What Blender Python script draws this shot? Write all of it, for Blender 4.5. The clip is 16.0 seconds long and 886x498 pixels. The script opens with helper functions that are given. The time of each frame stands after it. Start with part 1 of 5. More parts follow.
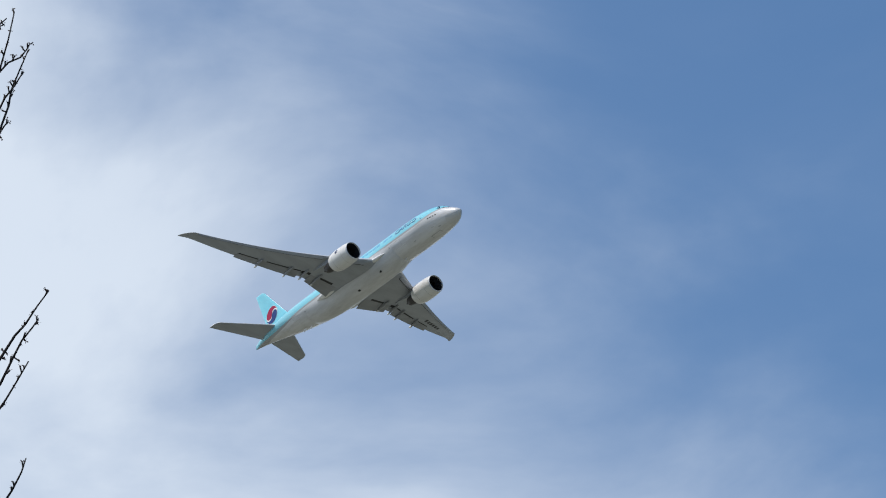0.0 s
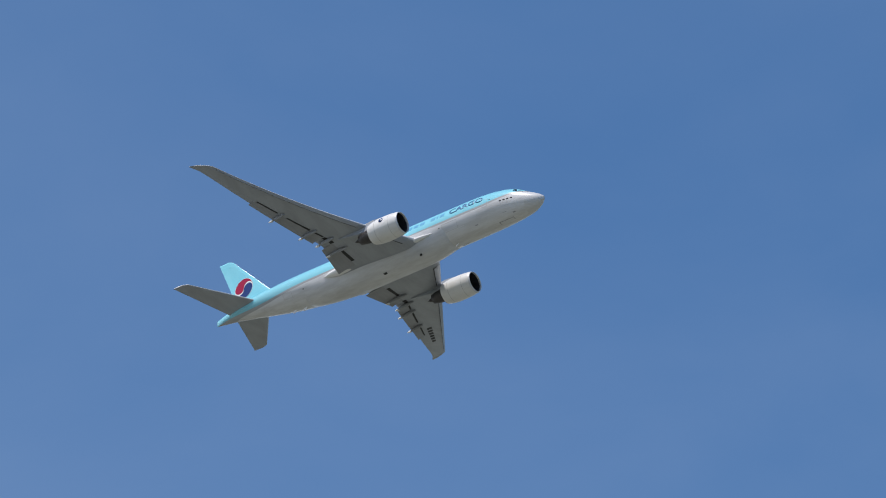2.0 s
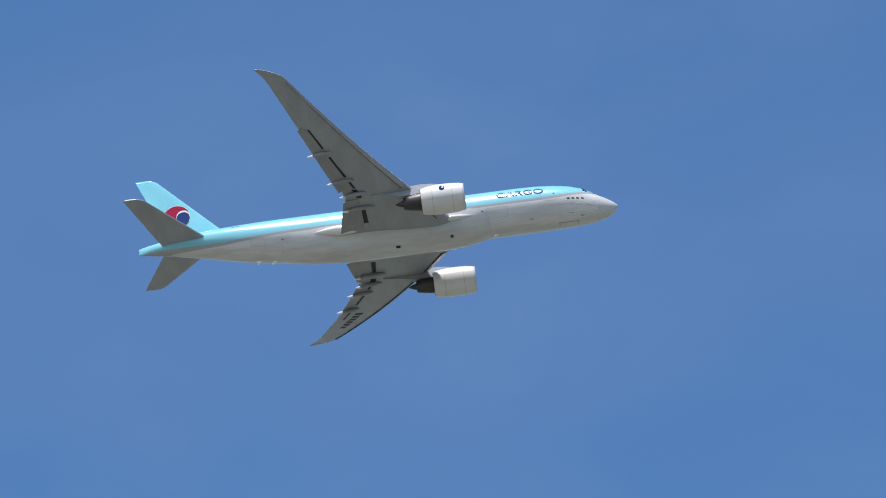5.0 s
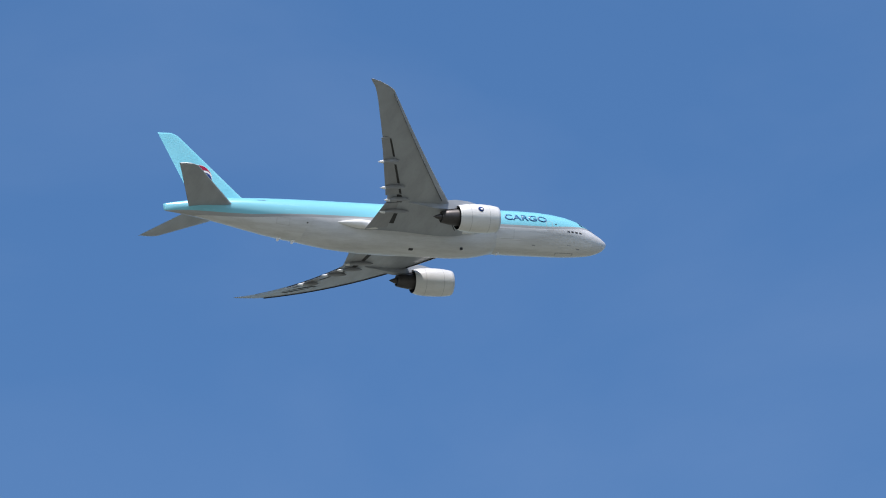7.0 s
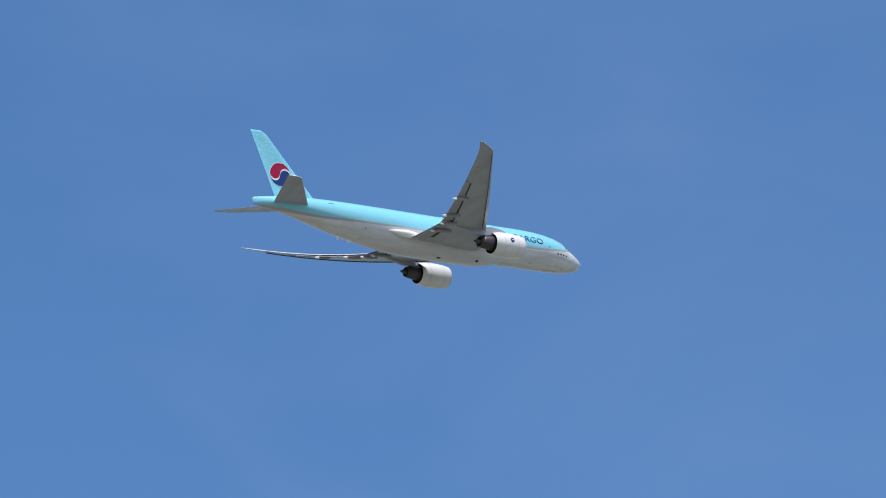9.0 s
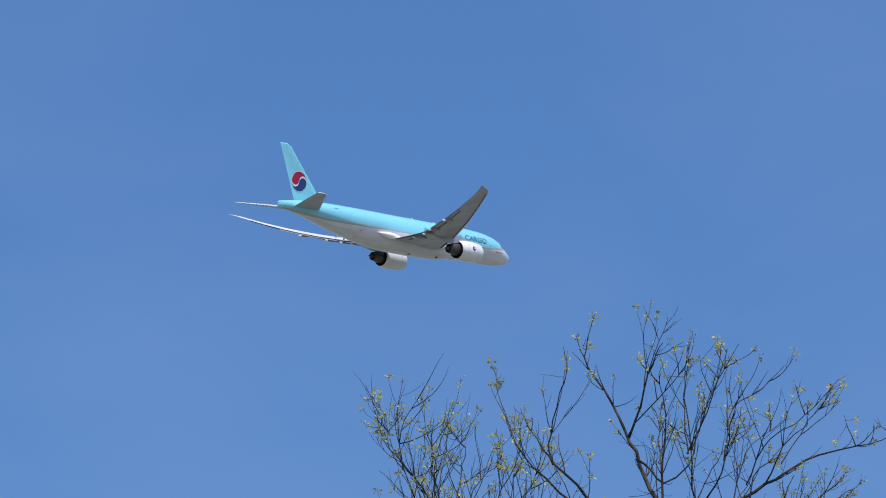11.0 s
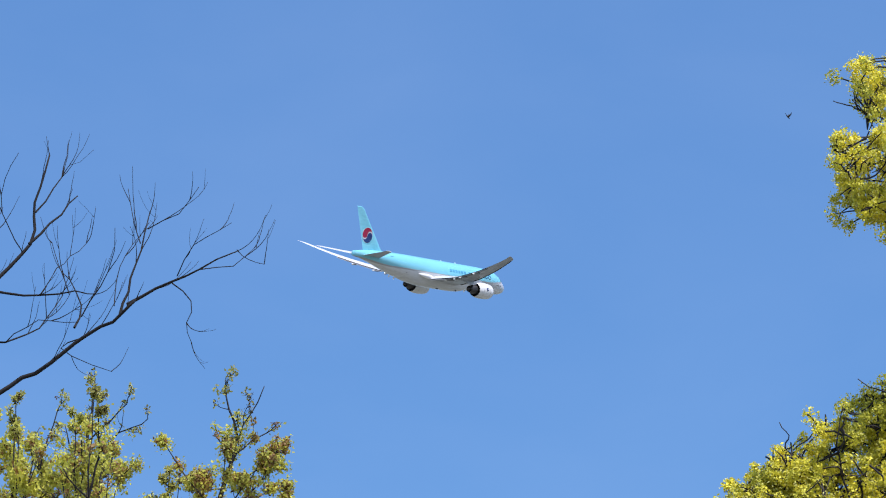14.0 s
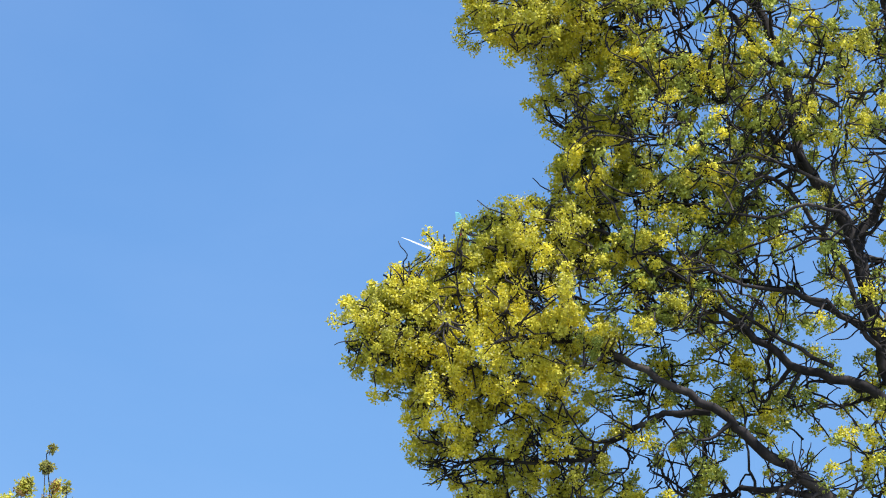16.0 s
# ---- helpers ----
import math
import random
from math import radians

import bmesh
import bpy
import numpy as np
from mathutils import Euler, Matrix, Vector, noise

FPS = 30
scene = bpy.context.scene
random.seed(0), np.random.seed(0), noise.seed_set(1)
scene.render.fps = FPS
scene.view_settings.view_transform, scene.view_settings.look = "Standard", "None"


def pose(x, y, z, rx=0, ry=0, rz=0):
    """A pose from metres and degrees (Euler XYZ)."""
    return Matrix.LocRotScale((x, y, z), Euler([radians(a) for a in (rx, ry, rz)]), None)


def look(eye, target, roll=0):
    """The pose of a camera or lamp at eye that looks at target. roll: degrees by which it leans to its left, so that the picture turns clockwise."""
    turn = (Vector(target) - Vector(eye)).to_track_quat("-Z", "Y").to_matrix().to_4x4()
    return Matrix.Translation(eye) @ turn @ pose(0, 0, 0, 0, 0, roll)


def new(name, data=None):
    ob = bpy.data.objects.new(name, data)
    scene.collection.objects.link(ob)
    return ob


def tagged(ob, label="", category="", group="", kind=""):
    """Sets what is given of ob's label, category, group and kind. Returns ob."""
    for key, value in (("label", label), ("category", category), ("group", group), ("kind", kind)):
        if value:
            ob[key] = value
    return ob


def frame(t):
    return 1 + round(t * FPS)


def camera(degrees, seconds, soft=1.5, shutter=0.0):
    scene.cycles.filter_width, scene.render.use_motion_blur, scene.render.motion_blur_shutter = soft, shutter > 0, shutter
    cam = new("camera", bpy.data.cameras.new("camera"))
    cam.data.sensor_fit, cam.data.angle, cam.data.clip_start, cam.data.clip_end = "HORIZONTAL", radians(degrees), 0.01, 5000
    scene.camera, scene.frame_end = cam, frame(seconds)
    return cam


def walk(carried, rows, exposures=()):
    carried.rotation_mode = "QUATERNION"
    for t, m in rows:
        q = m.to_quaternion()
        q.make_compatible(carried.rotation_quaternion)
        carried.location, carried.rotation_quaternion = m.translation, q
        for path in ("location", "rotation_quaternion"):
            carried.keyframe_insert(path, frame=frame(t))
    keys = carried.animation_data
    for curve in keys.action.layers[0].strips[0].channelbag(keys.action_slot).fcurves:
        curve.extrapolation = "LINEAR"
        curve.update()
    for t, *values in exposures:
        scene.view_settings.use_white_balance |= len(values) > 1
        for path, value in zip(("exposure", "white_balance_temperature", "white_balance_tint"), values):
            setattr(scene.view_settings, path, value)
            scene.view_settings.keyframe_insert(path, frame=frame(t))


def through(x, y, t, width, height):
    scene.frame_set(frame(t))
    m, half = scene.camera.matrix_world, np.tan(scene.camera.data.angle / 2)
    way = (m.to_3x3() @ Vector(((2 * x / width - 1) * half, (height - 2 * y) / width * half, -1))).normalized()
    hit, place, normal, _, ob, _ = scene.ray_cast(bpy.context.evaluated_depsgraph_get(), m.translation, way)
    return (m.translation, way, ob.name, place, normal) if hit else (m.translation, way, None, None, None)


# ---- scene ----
CLIP = 16.0
EYE = (0.0, 0.0, 1.51)

# ---------------------------------------------------------------- camera
cam = camera(11.772, CLIP, soft=1.06)

# seconds, heading to the left of north, tilt, roll in degrees; the photographer stands still
PAN = [
    (0, 50.632, 22.381, -2.013),
    (0.5, 47.907, 23.475, -0.594),
    (1, 44.998, 24.532, 0.362),
    (1.5, 41.664, 25.650, 1.152),
    (2, 37.726, 26.857, 2.084),
    (2.5, 33.200, 28.036, 2.107),
    (3, 28.277, 29.065, 1.764),
    (3.5, 23.164, 29.880, 1.168),
    (4, 17.745, 30.565, 0.563),
    (4.5, 11.872, 31.049, 0.118),
    (5, 5.647, 31.289, -0.169),
    (5.5, -0.743, 31.253, -0.364),
    (6, -7.095, 30.933, -0.535),
    (6.5, -13.214, 30.348, -0.750),
    (7, -18.983, 29.541, -1.009),
    (7.5, -24.244, 28.552, -0.807),
    (8, -29.122, 27.455, -0.689),
    (8.5, -33.799, 26.269, -0.464),
    (9, -38.160, 25.018, -0.258),
    (9.5, -42.229, 23.738, -0.071),
    (10, -45.951, 22.485, 0.058),
    (10.5, -49.276, 21.310, 0.088),
    (11, -52.139, 20.282, -0.020),
    (11.5, -54.565, 19.376, -0.213),
    (12, -56.971, 18.535, -0.319),
    (12.5, -59.218, 17.791, 0.001),
    (13, -61.330, 17.042, 0.142),
    (13.5, -63.377, 16.235, 0.461),
    (14, -65.128, 15.512, 0.817),
    (14.5, -66.587, 14.899, 0.967),
    (15, -67.978, 14.285, 1.071),
    (15.5, -69.265, 13.675, 1.177),
    (16, -70.373, 13.133, 1.463),
]

walk(cam, [(t, pose(*EYE, 90 + tilt, 0, pan) @ pose(0, 0, 0, 0, 0, roll)) for t, pan, tilt, roll in PAN],
     exposures=[(0.0, 0.05, 6550, 11), (1.2, 0.04, 6550, 13), (2.5, 0.14, 6520, 14), (4.0, 0.33, 6500, 14), (8.5, 0.30, 6420, 15), (11.0, 0.22, 6150, 18), (13.0, 0.37, 6000, 19), (14.0, 0.44, 6080, 18), (15.0, 0.51, 6140, 17), (16.0, 0.64, 6270, 16)])

# ---------------------------------------------------------------- light
SUN_EL, SUN_AZ = 67.0, 198.0        # azimuth clockwise from +y
world = bpy.data.worlds.new("sky")
scene.world = world
world.use_nodes = True
wt = world.node_tree
wt.nodes.clear()


def wnode(kind, **inputs):
    n = wt.nodes.new(kind)
    for k, v in inputs.items():
        n.inputs[k.replace("_", " ")].default_value = v
    return n


sky = wt.nodes.new("ShaderNodeTexSky")
sky.sky_type = "NISHITA"
sky.sun_disc = False
sky.sun_elevation = radians(SUN_EL)
sky.sun_rotation = radians(SUN_AZ)
sky.altitude, sky.air_density, sky.dust_density, sky.ozone_density = 0.0, 0.93, 0.0, 2.5
way = wt.nodes.new("ShaderNodeTexCoord")
# thin high cloud: a bank towards the north-west, faint veils elsewhere
bank = wt.nodes.new("ShaderNodeVectorMath")
bank.operation = "DOT_PRODUCT"
bank.inputs[1].default_value = (-0.80, -0.53, -0.66)
wt.links.new(way.outputs["Generated"], bank.inputs[0])
bank_mask = wnode("ShaderNodeMapRange", From_Min=-0.150, From_Max=0.045, To_Min=0.0, To_Max=1.0)
bank_mask.interpolation_type = "SMOOTHSTEP"
stretch = wnode("ShaderNodeMapping")
stretch.inputs["Rotation"].default_value = (0.35, 0.5, 0.3)
stretch.inputs["Scale"].default_value = (1.0, 1.0, 1.9)
wt.links.new(way.outputs["Generated"], stretch.inputs["Vector"])
wisps = wnode("ShaderNodeTexNoise", Scale=7.5, Detail=7.0, Roughness=0.52, Distortion=0.35)
wt.links.new(stretch.outputs["Vector"], wisps.inputs["Vector"])
edge = wt.nodes.new("ShaderNodeMath")
edge.operation = "MULTIPLY_ADD"
edge.inputs[1].default_value = 0.19
wt.links.new(wisps.outputs["Fac"], edge.inputs[0])
edge_off = wt.nodes.new("ShaderNodeMath")
edge_off.operation = "ADD"
edge_off.inputs[1].default_value = -0.164
wt.links.new(bank.outputs["Value"], edge_off.inputs[0])
wt.links.new(edge_off.outputs[0], edge.inputs[2])
wt.links.new(edge.outputs[0], bank_mask.inputs["Value"])
soft = wnode("ShaderNodeMapRange", From_Min=0.34, From_Max=0.60, To_Min=0.46, To_Max=1.0)
wt.links.new(wisps.outputs["Fac"], soft.inputs["Value"])
veil = wnode("ShaderNodeMapRange", From_Min=0.40, From_Max=0.85, To_Min=0.0, To_Max=0.05)
wt.links.new(wisps.outputs["Fac"], veil.inputs["Value"])
dense = wt.nodes.new("ShaderNodeMath")
dense.operation = "MULTIPLY"
wt.links.new(bank_mask.outputs["Result"], dense.inputs[0])
wt.links.new(soft.outputs["Result"], dense.inputs[1])
cover = wt.nodes.new("ShaderNodeMath")
cover.operation = "MULTIPLY_ADD"
cover.inputs[1].default_value = 0.76
wt.links.new(dense.outputs[0], cover.inputs[0])
# a wide thin haze round the bank
haze = wnode("ShaderNodeMapRange", From_Min=-0.34, From_Max=0.16, To_Min=0.0, To_Max=0.085)
haze.interpolation_type = "SMOOTHSTEP"
wt.links.new(bank.outputs["Value"], haze.inputs["Value"])
thin = wt.nodes.new("ShaderNodeMath")
thin.operation = "ADD"
wt.links.new(veil.outputs["Result"], thin.inputs[0])
wt.links.new(haze.outputs["Result"], thin.inputs[1])
wt.links.new(thin.outputs[0], cover.inputs[2])
cloudy = wt.nodes.new("ShaderNodeMix")
cloudy.data_type = "RGBA"
cloudy.inputs["B"].default_value = (6.5, 7.25, 8.1, 1)
wt.links.new(cover.outputs[0], cloudy.inputs["Factor"])
deep = wnode("ShaderNodeHueSaturation", Hue=0.5, Saturation=1.2, Value=1.0)
wt.links.new(sky.outputs["Color"], deep.inputs["Color"])
# a clear dry sky that pales only slowly towards the horizon
EVEN, BLUE = 0.62, (0.605, 1.55, 3.3)
even = wnode("ShaderNodeGamma", Gamma=EVEN)
wt.links.new(deep.outputs["Color"], even.inputs["Color"])
level = wt.nodes.new("ShaderNodeMix")
level.data_type, level.blend_type = "RGBA", "MULTIPLY"
level.inputs["Factor"].default_value = 1.0
level.inputs["B"].default_value = (*[b ** (1 - EVEN) for b in BLUE], 1)
wt.links.new(even.outputs["Color"], level.inputs["A"])
wt.links.new(level.outputs["Result"], cloudy.inputs["A"])
glow = wnode("ShaderNodeBackground", Strength=0.115)
wt.links.new(cloudy.outputs["Result"], glow.inputs["Color"])
out = wt.nodes.new("ShaderNodeOutputWorld")
wt.links.new(glow.outputs["Background"], out.inputs["Surface"])

sun_data = bpy.data.lights.new("sun", "SUN")
sun_data.energy, sun_data.angle, sun_data.color = 4.1, radians(0.53), (1.0, 0.96, 0.90)
sun = new("sun", sun_data)
a, e = radians(SUN_AZ), radians(SUN_EL)
sun_way = Vector((math.sin(a) * math.cos(e), math.cos(a) * math.cos(e), math.sin(e)))
sun.matrix_world = look(sun_way * 50, (0, 0, 0))


# ---------------------------------------------------------------- materials
class Mat:
    """A node material with a few short cuts."""

    def __init__(self, name, rough=0.5, metal=0.0, spec=0.5, coat=0.0):
        self.m = bpy.data.materials.new(name)
        self.m.use_nodes = True
        self.t = self.m.node_tree
        self.b = self.t.nodes["Principled BSDF"]
        self.b.inputs["Roughness"].default_value = rough
        self.b.inputs["Metallic"].default_value = metal
        self.b.inputs["Specular IOR Level"].default_value = spec
        self.b.inputs["Coat Weight"].default_value = coat
        self.b.inputs["Coat Roughness"].default_value = 0.12
        self.co = self.t.nodes.new("ShaderNodeTexCoord")

    def node(self, kind, **kw):
        n = self.t.nodes.new(kind)
        for k, v in kw.items():
            n.inputs[k.replace("_", " ")].default_value = v
        return n

    def link(self, a, b):
        self.t.links.new(a, b)

    def noise(self, scale, detail=4.0, rough=0.55, squash=(1, 1, 1)):
        mp = self.node("ShaderNodeMapping")
        mp.inputs["Scale"].default_value = squash
        self.link(self.co.outputs["Object"], mp.inputs["Vector"])
        n = self.node("ShaderNodeTexNoise", Scale=scale, Detail=detail, Roughness=rough)
        self.link(mp.outputs["Vector"], n.inputs["Vector"])
        return n.outputs["Fac"]

    def ranged(self, value, lo, hi, a, b, smooth=False):
        n = self.node("ShaderNodeMapRange", From_Min=lo, From_Max=hi, To_Min=a, To_Max=b)
        if smooth:
            n.interpolation_type = "SMOOTHSTEP"
        self.link(value, n.inputs["Value"])
        return n.outputs["Result"]

    def mix(self, fac, a, b, kind="MIX"):
        n = self.t.nodes.new("ShaderNodeMix")
        n.data_type, n.blend_type = "RGBA", kind
        for sock, v in (("Factor", fac), ("A", a), ("B", b)):
            if isinstance(v, (int, float)):
                n.inputs[sock].default_value = v
            elif isinstance(v, tuple):
                n.inputs[sock].default_value = (*v, 1)
            else:
                self.link(v, n.inputs[sock])
        return n.outputs["Result"]

    def math(self, op, a, b):
        n = self.t.nodes.new("ShaderNodeMath")
        n.operation = op
        for i, v in enumerate((a, b)):
            if isinstance(v, (int, float)):
                n.inputs[i].default_value = v
            else:
                self.link(v, n.inputs[i])
        return n.outputs[0]

    def color(self, sock):
        if isinstance(sock, tuple):
            self.b.inputs["Base Color"].default_value = (*sock, 1)
        else:
            self.link(sock, self.b.inputs["Base Color"])
        return self

    def bump(self, height, strength=0.2, dist=0.02):
        n = self.node("ShaderNodeBump", Strength=strength, Distance=dist)
        self.link(height, n.inputs["Height"])
        self.link(n.outputs["Normal"], self.b.inputs["Normal"])
        return self


TEAL = (0.22, 0.575, 0.68)
WHITE = (0.64, 0.65, 0.66)


def livery():
    """Light blue crown over a grey cheat line and an off-white lower hull with soot and streaks."""
    k = Mat("hull_paint", rough=0.22, coat=0.1)
    xyz = k.node("ShaderNodeSeparateXYZ")
    k.link(k.co.outputs["Object"], xyz.inputs[0])
    x, z = xyz.outputs["X"], xyz.outputs["Z"]
    rise = k.ranged(x, 19.0, 28.5, 0.0, 0.75, True)
    drop = k.ranged(x, -20.0, -33.0, 0.0, 1.05, True)
    h = k.math("SUBTRACT", k.math("SUBTRACT", z, rise), drop)
    streak = k.noise(0.9, 6, 0.6, (0.18, 1.3, 1.3))
    fine = k.noise(5.0, 4, 0.6, (0.5, 1, 1))
    dirt = k.ranged(streak, 0.40, 0.72, 0.0, 0.55)
    white = k.mix(dirt, WHITE, (0.37, 0.365, 0.35))
    white = k.mix(k.ranged(fine, 0.55, 0.8, 0, 0.16), white, (0.33, 0.31, 0.28))
    grey = (0.36, 0.37, 0.375)
    low = k.mix(k.ranged(h, -0.62, -0.60, 0, 1), white, grey)
    teal = k.mix(k.ranged(streak, 0.3, 0.8, 0, 0.22), TEAL, (0.10, 0.46, 0.60))
    paint = k.mix(k.ranged(h, -0.27, -0.25, 0, 1), low, teal)
    # bare radome in front of the windscreen
    paint = k.mix(k.ranged(k.math("ADD", x, k.math("MULTIPLY", z, -0.35)), 27.9, 27.96, 0, 1), paint, (0.56, 0.565, 0.565))
    k.color(paint)
    k.link(k.ranged(streak, 0.3, 0.7, 0.18, 0.30), k.b.inputs["Roughness"])
    return k.m


def painted(name, base, dark, rough=0.4, squash=(0.25, 1, 1), scale=0.9, coat=0.2, metal=0.0, amount=0.5):
    k = Mat(name, rough=rough, coat=coat, metal=metal)
    s = k.noise(scale, 6, 0.6, squash)
    f = k.noise(scale * 7, 4, 0.6, squash)
    c = k.mix(k.ranged(s, 0.38, 0.75, 0, amount), base, dark)
    c = k.mix(k.ranged(f, 0.5, 0.85, 0, amount * 0.6), c, dark)
    k.color(c)
    k.link(k.ranged(s, 0.3, 0.7, rough - 0.06, rough + 0.1), k.b.inputs["Roughness"])
    return k.m


HULL = livery()
BIRD = painted("dark_plumage", (0.03, 0.028, 0.028), (0.018, 0.017, 0.017), 0.7, (1, 1, 1), 20.0, 0.0)
FIN = painted("fin_paint", TEAL, (0.10, 0.46, 0.60), 0.11, (0.5, 1, 0.5), 0.6, 0.0, amount=0.35)
FAIRING = painted("fairing_paint", (0.61, 0.62, 0.63), (0.34, 0.335, 0.325), 0.36, (0.2, 1, 1), 0.9, 0.25, amount=0.55)
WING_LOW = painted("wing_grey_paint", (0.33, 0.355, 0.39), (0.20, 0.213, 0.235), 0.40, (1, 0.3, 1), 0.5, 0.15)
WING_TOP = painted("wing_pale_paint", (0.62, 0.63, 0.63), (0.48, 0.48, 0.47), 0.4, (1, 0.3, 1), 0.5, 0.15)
FLAP = painted("flap_paint", (0.29, 0.30, 0.32), (0.19, 0.195, 0.20), 0.48, (1, 0.3, 1), 0.8, 0.1)
BARE = painted("bare_aluminium", (0.62, 0.63, 0.64), (0.45, 0.45, 0.45), 0.45, (1, 0.4, 1), 1.0, 0.0, 0.12)
POLISHED = painted("polished_aluminium", (0.80, 0.81, 0.82), (0.66, 0.67, 0.68), 0.24, (1, 0.4, 1), 1.0, 0.0, 0.9, 0.3)
NACELLE = painted("nacelle_paint", (0.72, 0.715, 0.70), (0.48, 0.47, 0.44), 0.34, (0.35, 1, 1), 0.8, 0.3, amount=0.4)
CORE = painted("hot_steel", (0.085, 0.08, 0.08), (0.045, 0.042, 0.042), 0.42, (0.5, 1, 1), 1.5, 0.0, 0.8)
SEAM = painted("seam_grey", (0.42, 0.42, 0.41), (0.30, 0.30, 0.29), 0.5, coat=0.0)
DARK = painted("dark_recess", (0.022, 0.022, 0.024), (0.012, 0.012, 0.012), 0.6, coat=0.0)
FAN = painted("fan_composite", (0.03, 0.031, 0.036), (0.018, 0.018, 0.02), 0.35, coat=0.1)
GLASS_DARK = Mat("cockpit_glass", rough=0.12, spec=0.3).color((0.015, 0.02, 0.028)).m
NAVY = painted("navy_paint", (0.018, 0.045, 0.17), (0.015, 0.035, 0.13), 0.11, coat=0.0)
RED = painted("red_paint", (0.33, 0.012, 0.05), (0.27, 0.010, 0.04), 0.11, coat=0.0)
CLEAN = painted("white_paint", (0.78, 0.78, 0.77), (0.70, 0.70, 0.69), 0.11, coat=0.0, amount=0.2)
for m in (FIN, RED, NAVY, CLEAN):
    m.node_tree.nodes["Principled BSDF"].inputs["Specular IOR Level"].default_value = 0.25
LETTER = painted("letter_blue_paint", (0.022, 0.12, 0.29), (0.02, 0.10, 0.24), 0.35)
MARK = painted("mark_blue_paint", (0.085, 0.32, 0.50), (0.07, 0.28, 0.45), 0.35)


def bark(name, base, dark, pale):
    k = Mat(name, rough=0.85, spec=0.3)
    a = k.noise(14, 6, 0.65, (1, 1, 0.25))
    b = k.noise(2.2, 4, 0.6)
    c = k.mix(k.ranged(a, 0.35, 0.7, 0, 1), dark, base)
    c = k.mix(k.ranged(b, 0.52, 0.70, 0, 0.65), c, pale)
    k.color(c).bump(a, 0.5, 0.02)
    return k.m


def foliage(name, young, mid, deep, through=0.42):
    """Small spring leaves and blossom: colour varies from piece to piece; light passes through."""
    k = Mat(name, rough=0.55, spec=0.3)
    g = k.t.nodes.new("ShaderNodeNewGeometry")
    big = k.noise(1.6, 4, 0.55)
    heads = k.noise(7.0, 3, 0.5)
    r = k.math("ADD", k.math("MULTIPLY", g.outputs["Random Per Island"], 0.35), k.math("MULTIPLY", k.ranged(heads, 0.32, 0.68, 0, 1), 0.65))
    c = k.mix(k.ranged(r, 0.1, 0.95, 0, 1), young, mid)
    c = k.mix(k.ranged(k.math("ADD", big, k.math("MULTIPLY", r, 0.25)), 0.52, 0.78, 0, 0.85), c, deep)
    k.color(c)
    tr = k.t.nodes.new("ShaderNodeBsdfTranslucent")
    k.link(c, tr.inputs["Color"])
    mx = k.node("ShaderNodeMixShader", Fac=through)
    k.link(k.b.outputs["BSDF"], mx.inputs[1])
    k.link(tr.outputs["BSDF"], mx.inputs[2])
    k.link(mx.outputs["Shader"], k.t.nodes["Material Output"].inputs["Surface"])
    return k.m


BARK_GREY = bark("grey_bark", (0.034, 0.031, 0.031), (0.012, 0.011, 0.011), (0.15, 0.135, 0.115))
BARK_DARK = bark("dark_bark", (0.022, 0.019, 0.019), (0.010, 0.009, 0.009), (0.036, 0.032, 0.030))
BARK_MAPLE = bark("maple_bark", (0.041, 0.036, 0.034), (0.012, 0.011, 0.011), (0.15, 0.13, 0.115))
BLOSSOM = foliage("maple_blossom", (0.97, 0.86, 0.07), (0.82, 0.73, 0.05), (0.40, 0.41, 0.05), 0.24)
FLORET = foliage("pale_floret", (0.97, 0.93, 0.38), (0.90, 0.84, 0.22), (0.62, 0.62, 0.16), 0.4)
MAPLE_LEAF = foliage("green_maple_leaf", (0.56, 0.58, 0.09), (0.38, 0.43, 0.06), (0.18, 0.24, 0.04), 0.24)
BUD_LEAF = foliage("young_leaf", (0.62, 0.61, 0.17), (0.44, 0.44, 0.10), (0.20, 0.18, 0.06), 0.4)
BRONZE_LEAF = foliage("bronze_leaf", (0.50, 0.30, 0.10), (0.36, 0.20, 0.08), (0.18, 0.12, 0.06), 0.4)
BUSH_LEAF = foliage("yellow_young_leaf", (0.80, 0.77, 0.13), (0.62, 0.61, 0.09), (0.34, 0.34, 0.08), 0.45)
BUD = foliage("brown_bud", (0.10, 0.055, 0.035), (0.07, 0.04, 0.028), (0.05, 0.03, 0.02), 0.15)


def grass_mat():
    k = Mat("meadow", rough=0.95, spec=0.2)
    a, b = k.noise(0.02, 5, 0.6), k.noise(1.5, 6, 0.7)
    c = k.mix(k.ranged(a, 0.35, 0.65, 0, 1), (0.125, 0.13, 0.10), (0.19, 0.19, 0.16))
    c = k.mix(k.ranged(b, 0.35, 0.75, 0, 0.5), c, (0.10, 0.105, 0.075))
    k.color(c).bump(b, 0.6, 0.1)
    return k.m


GRASS = grass_mat()


# ---------------------------------------------------------------- mesh tools
def mesh_of(name, verts, faces, mats, smooth=True, index=None):
    me = bpy.data.meshes.new(name)
    me.from_pydata([tuple(v) for v in verts], [], faces)
    for m in (mats if isinstance(mats, (list, tuple)) else [mats]):
        me.materials.append(m)
    if index is not None:
        me.polygons.foreach_set("material_index", index)
    me.polygons.foreach_set("use_smooth", [smooth] * len(me.polygons))
    me.validate()
    me.update()
    return me


def part(name, data, parent, label="", kind=""):
    ob = new(name, data)
    ob.parent = parent
    return tagged(ob, label=label, kind=kind)


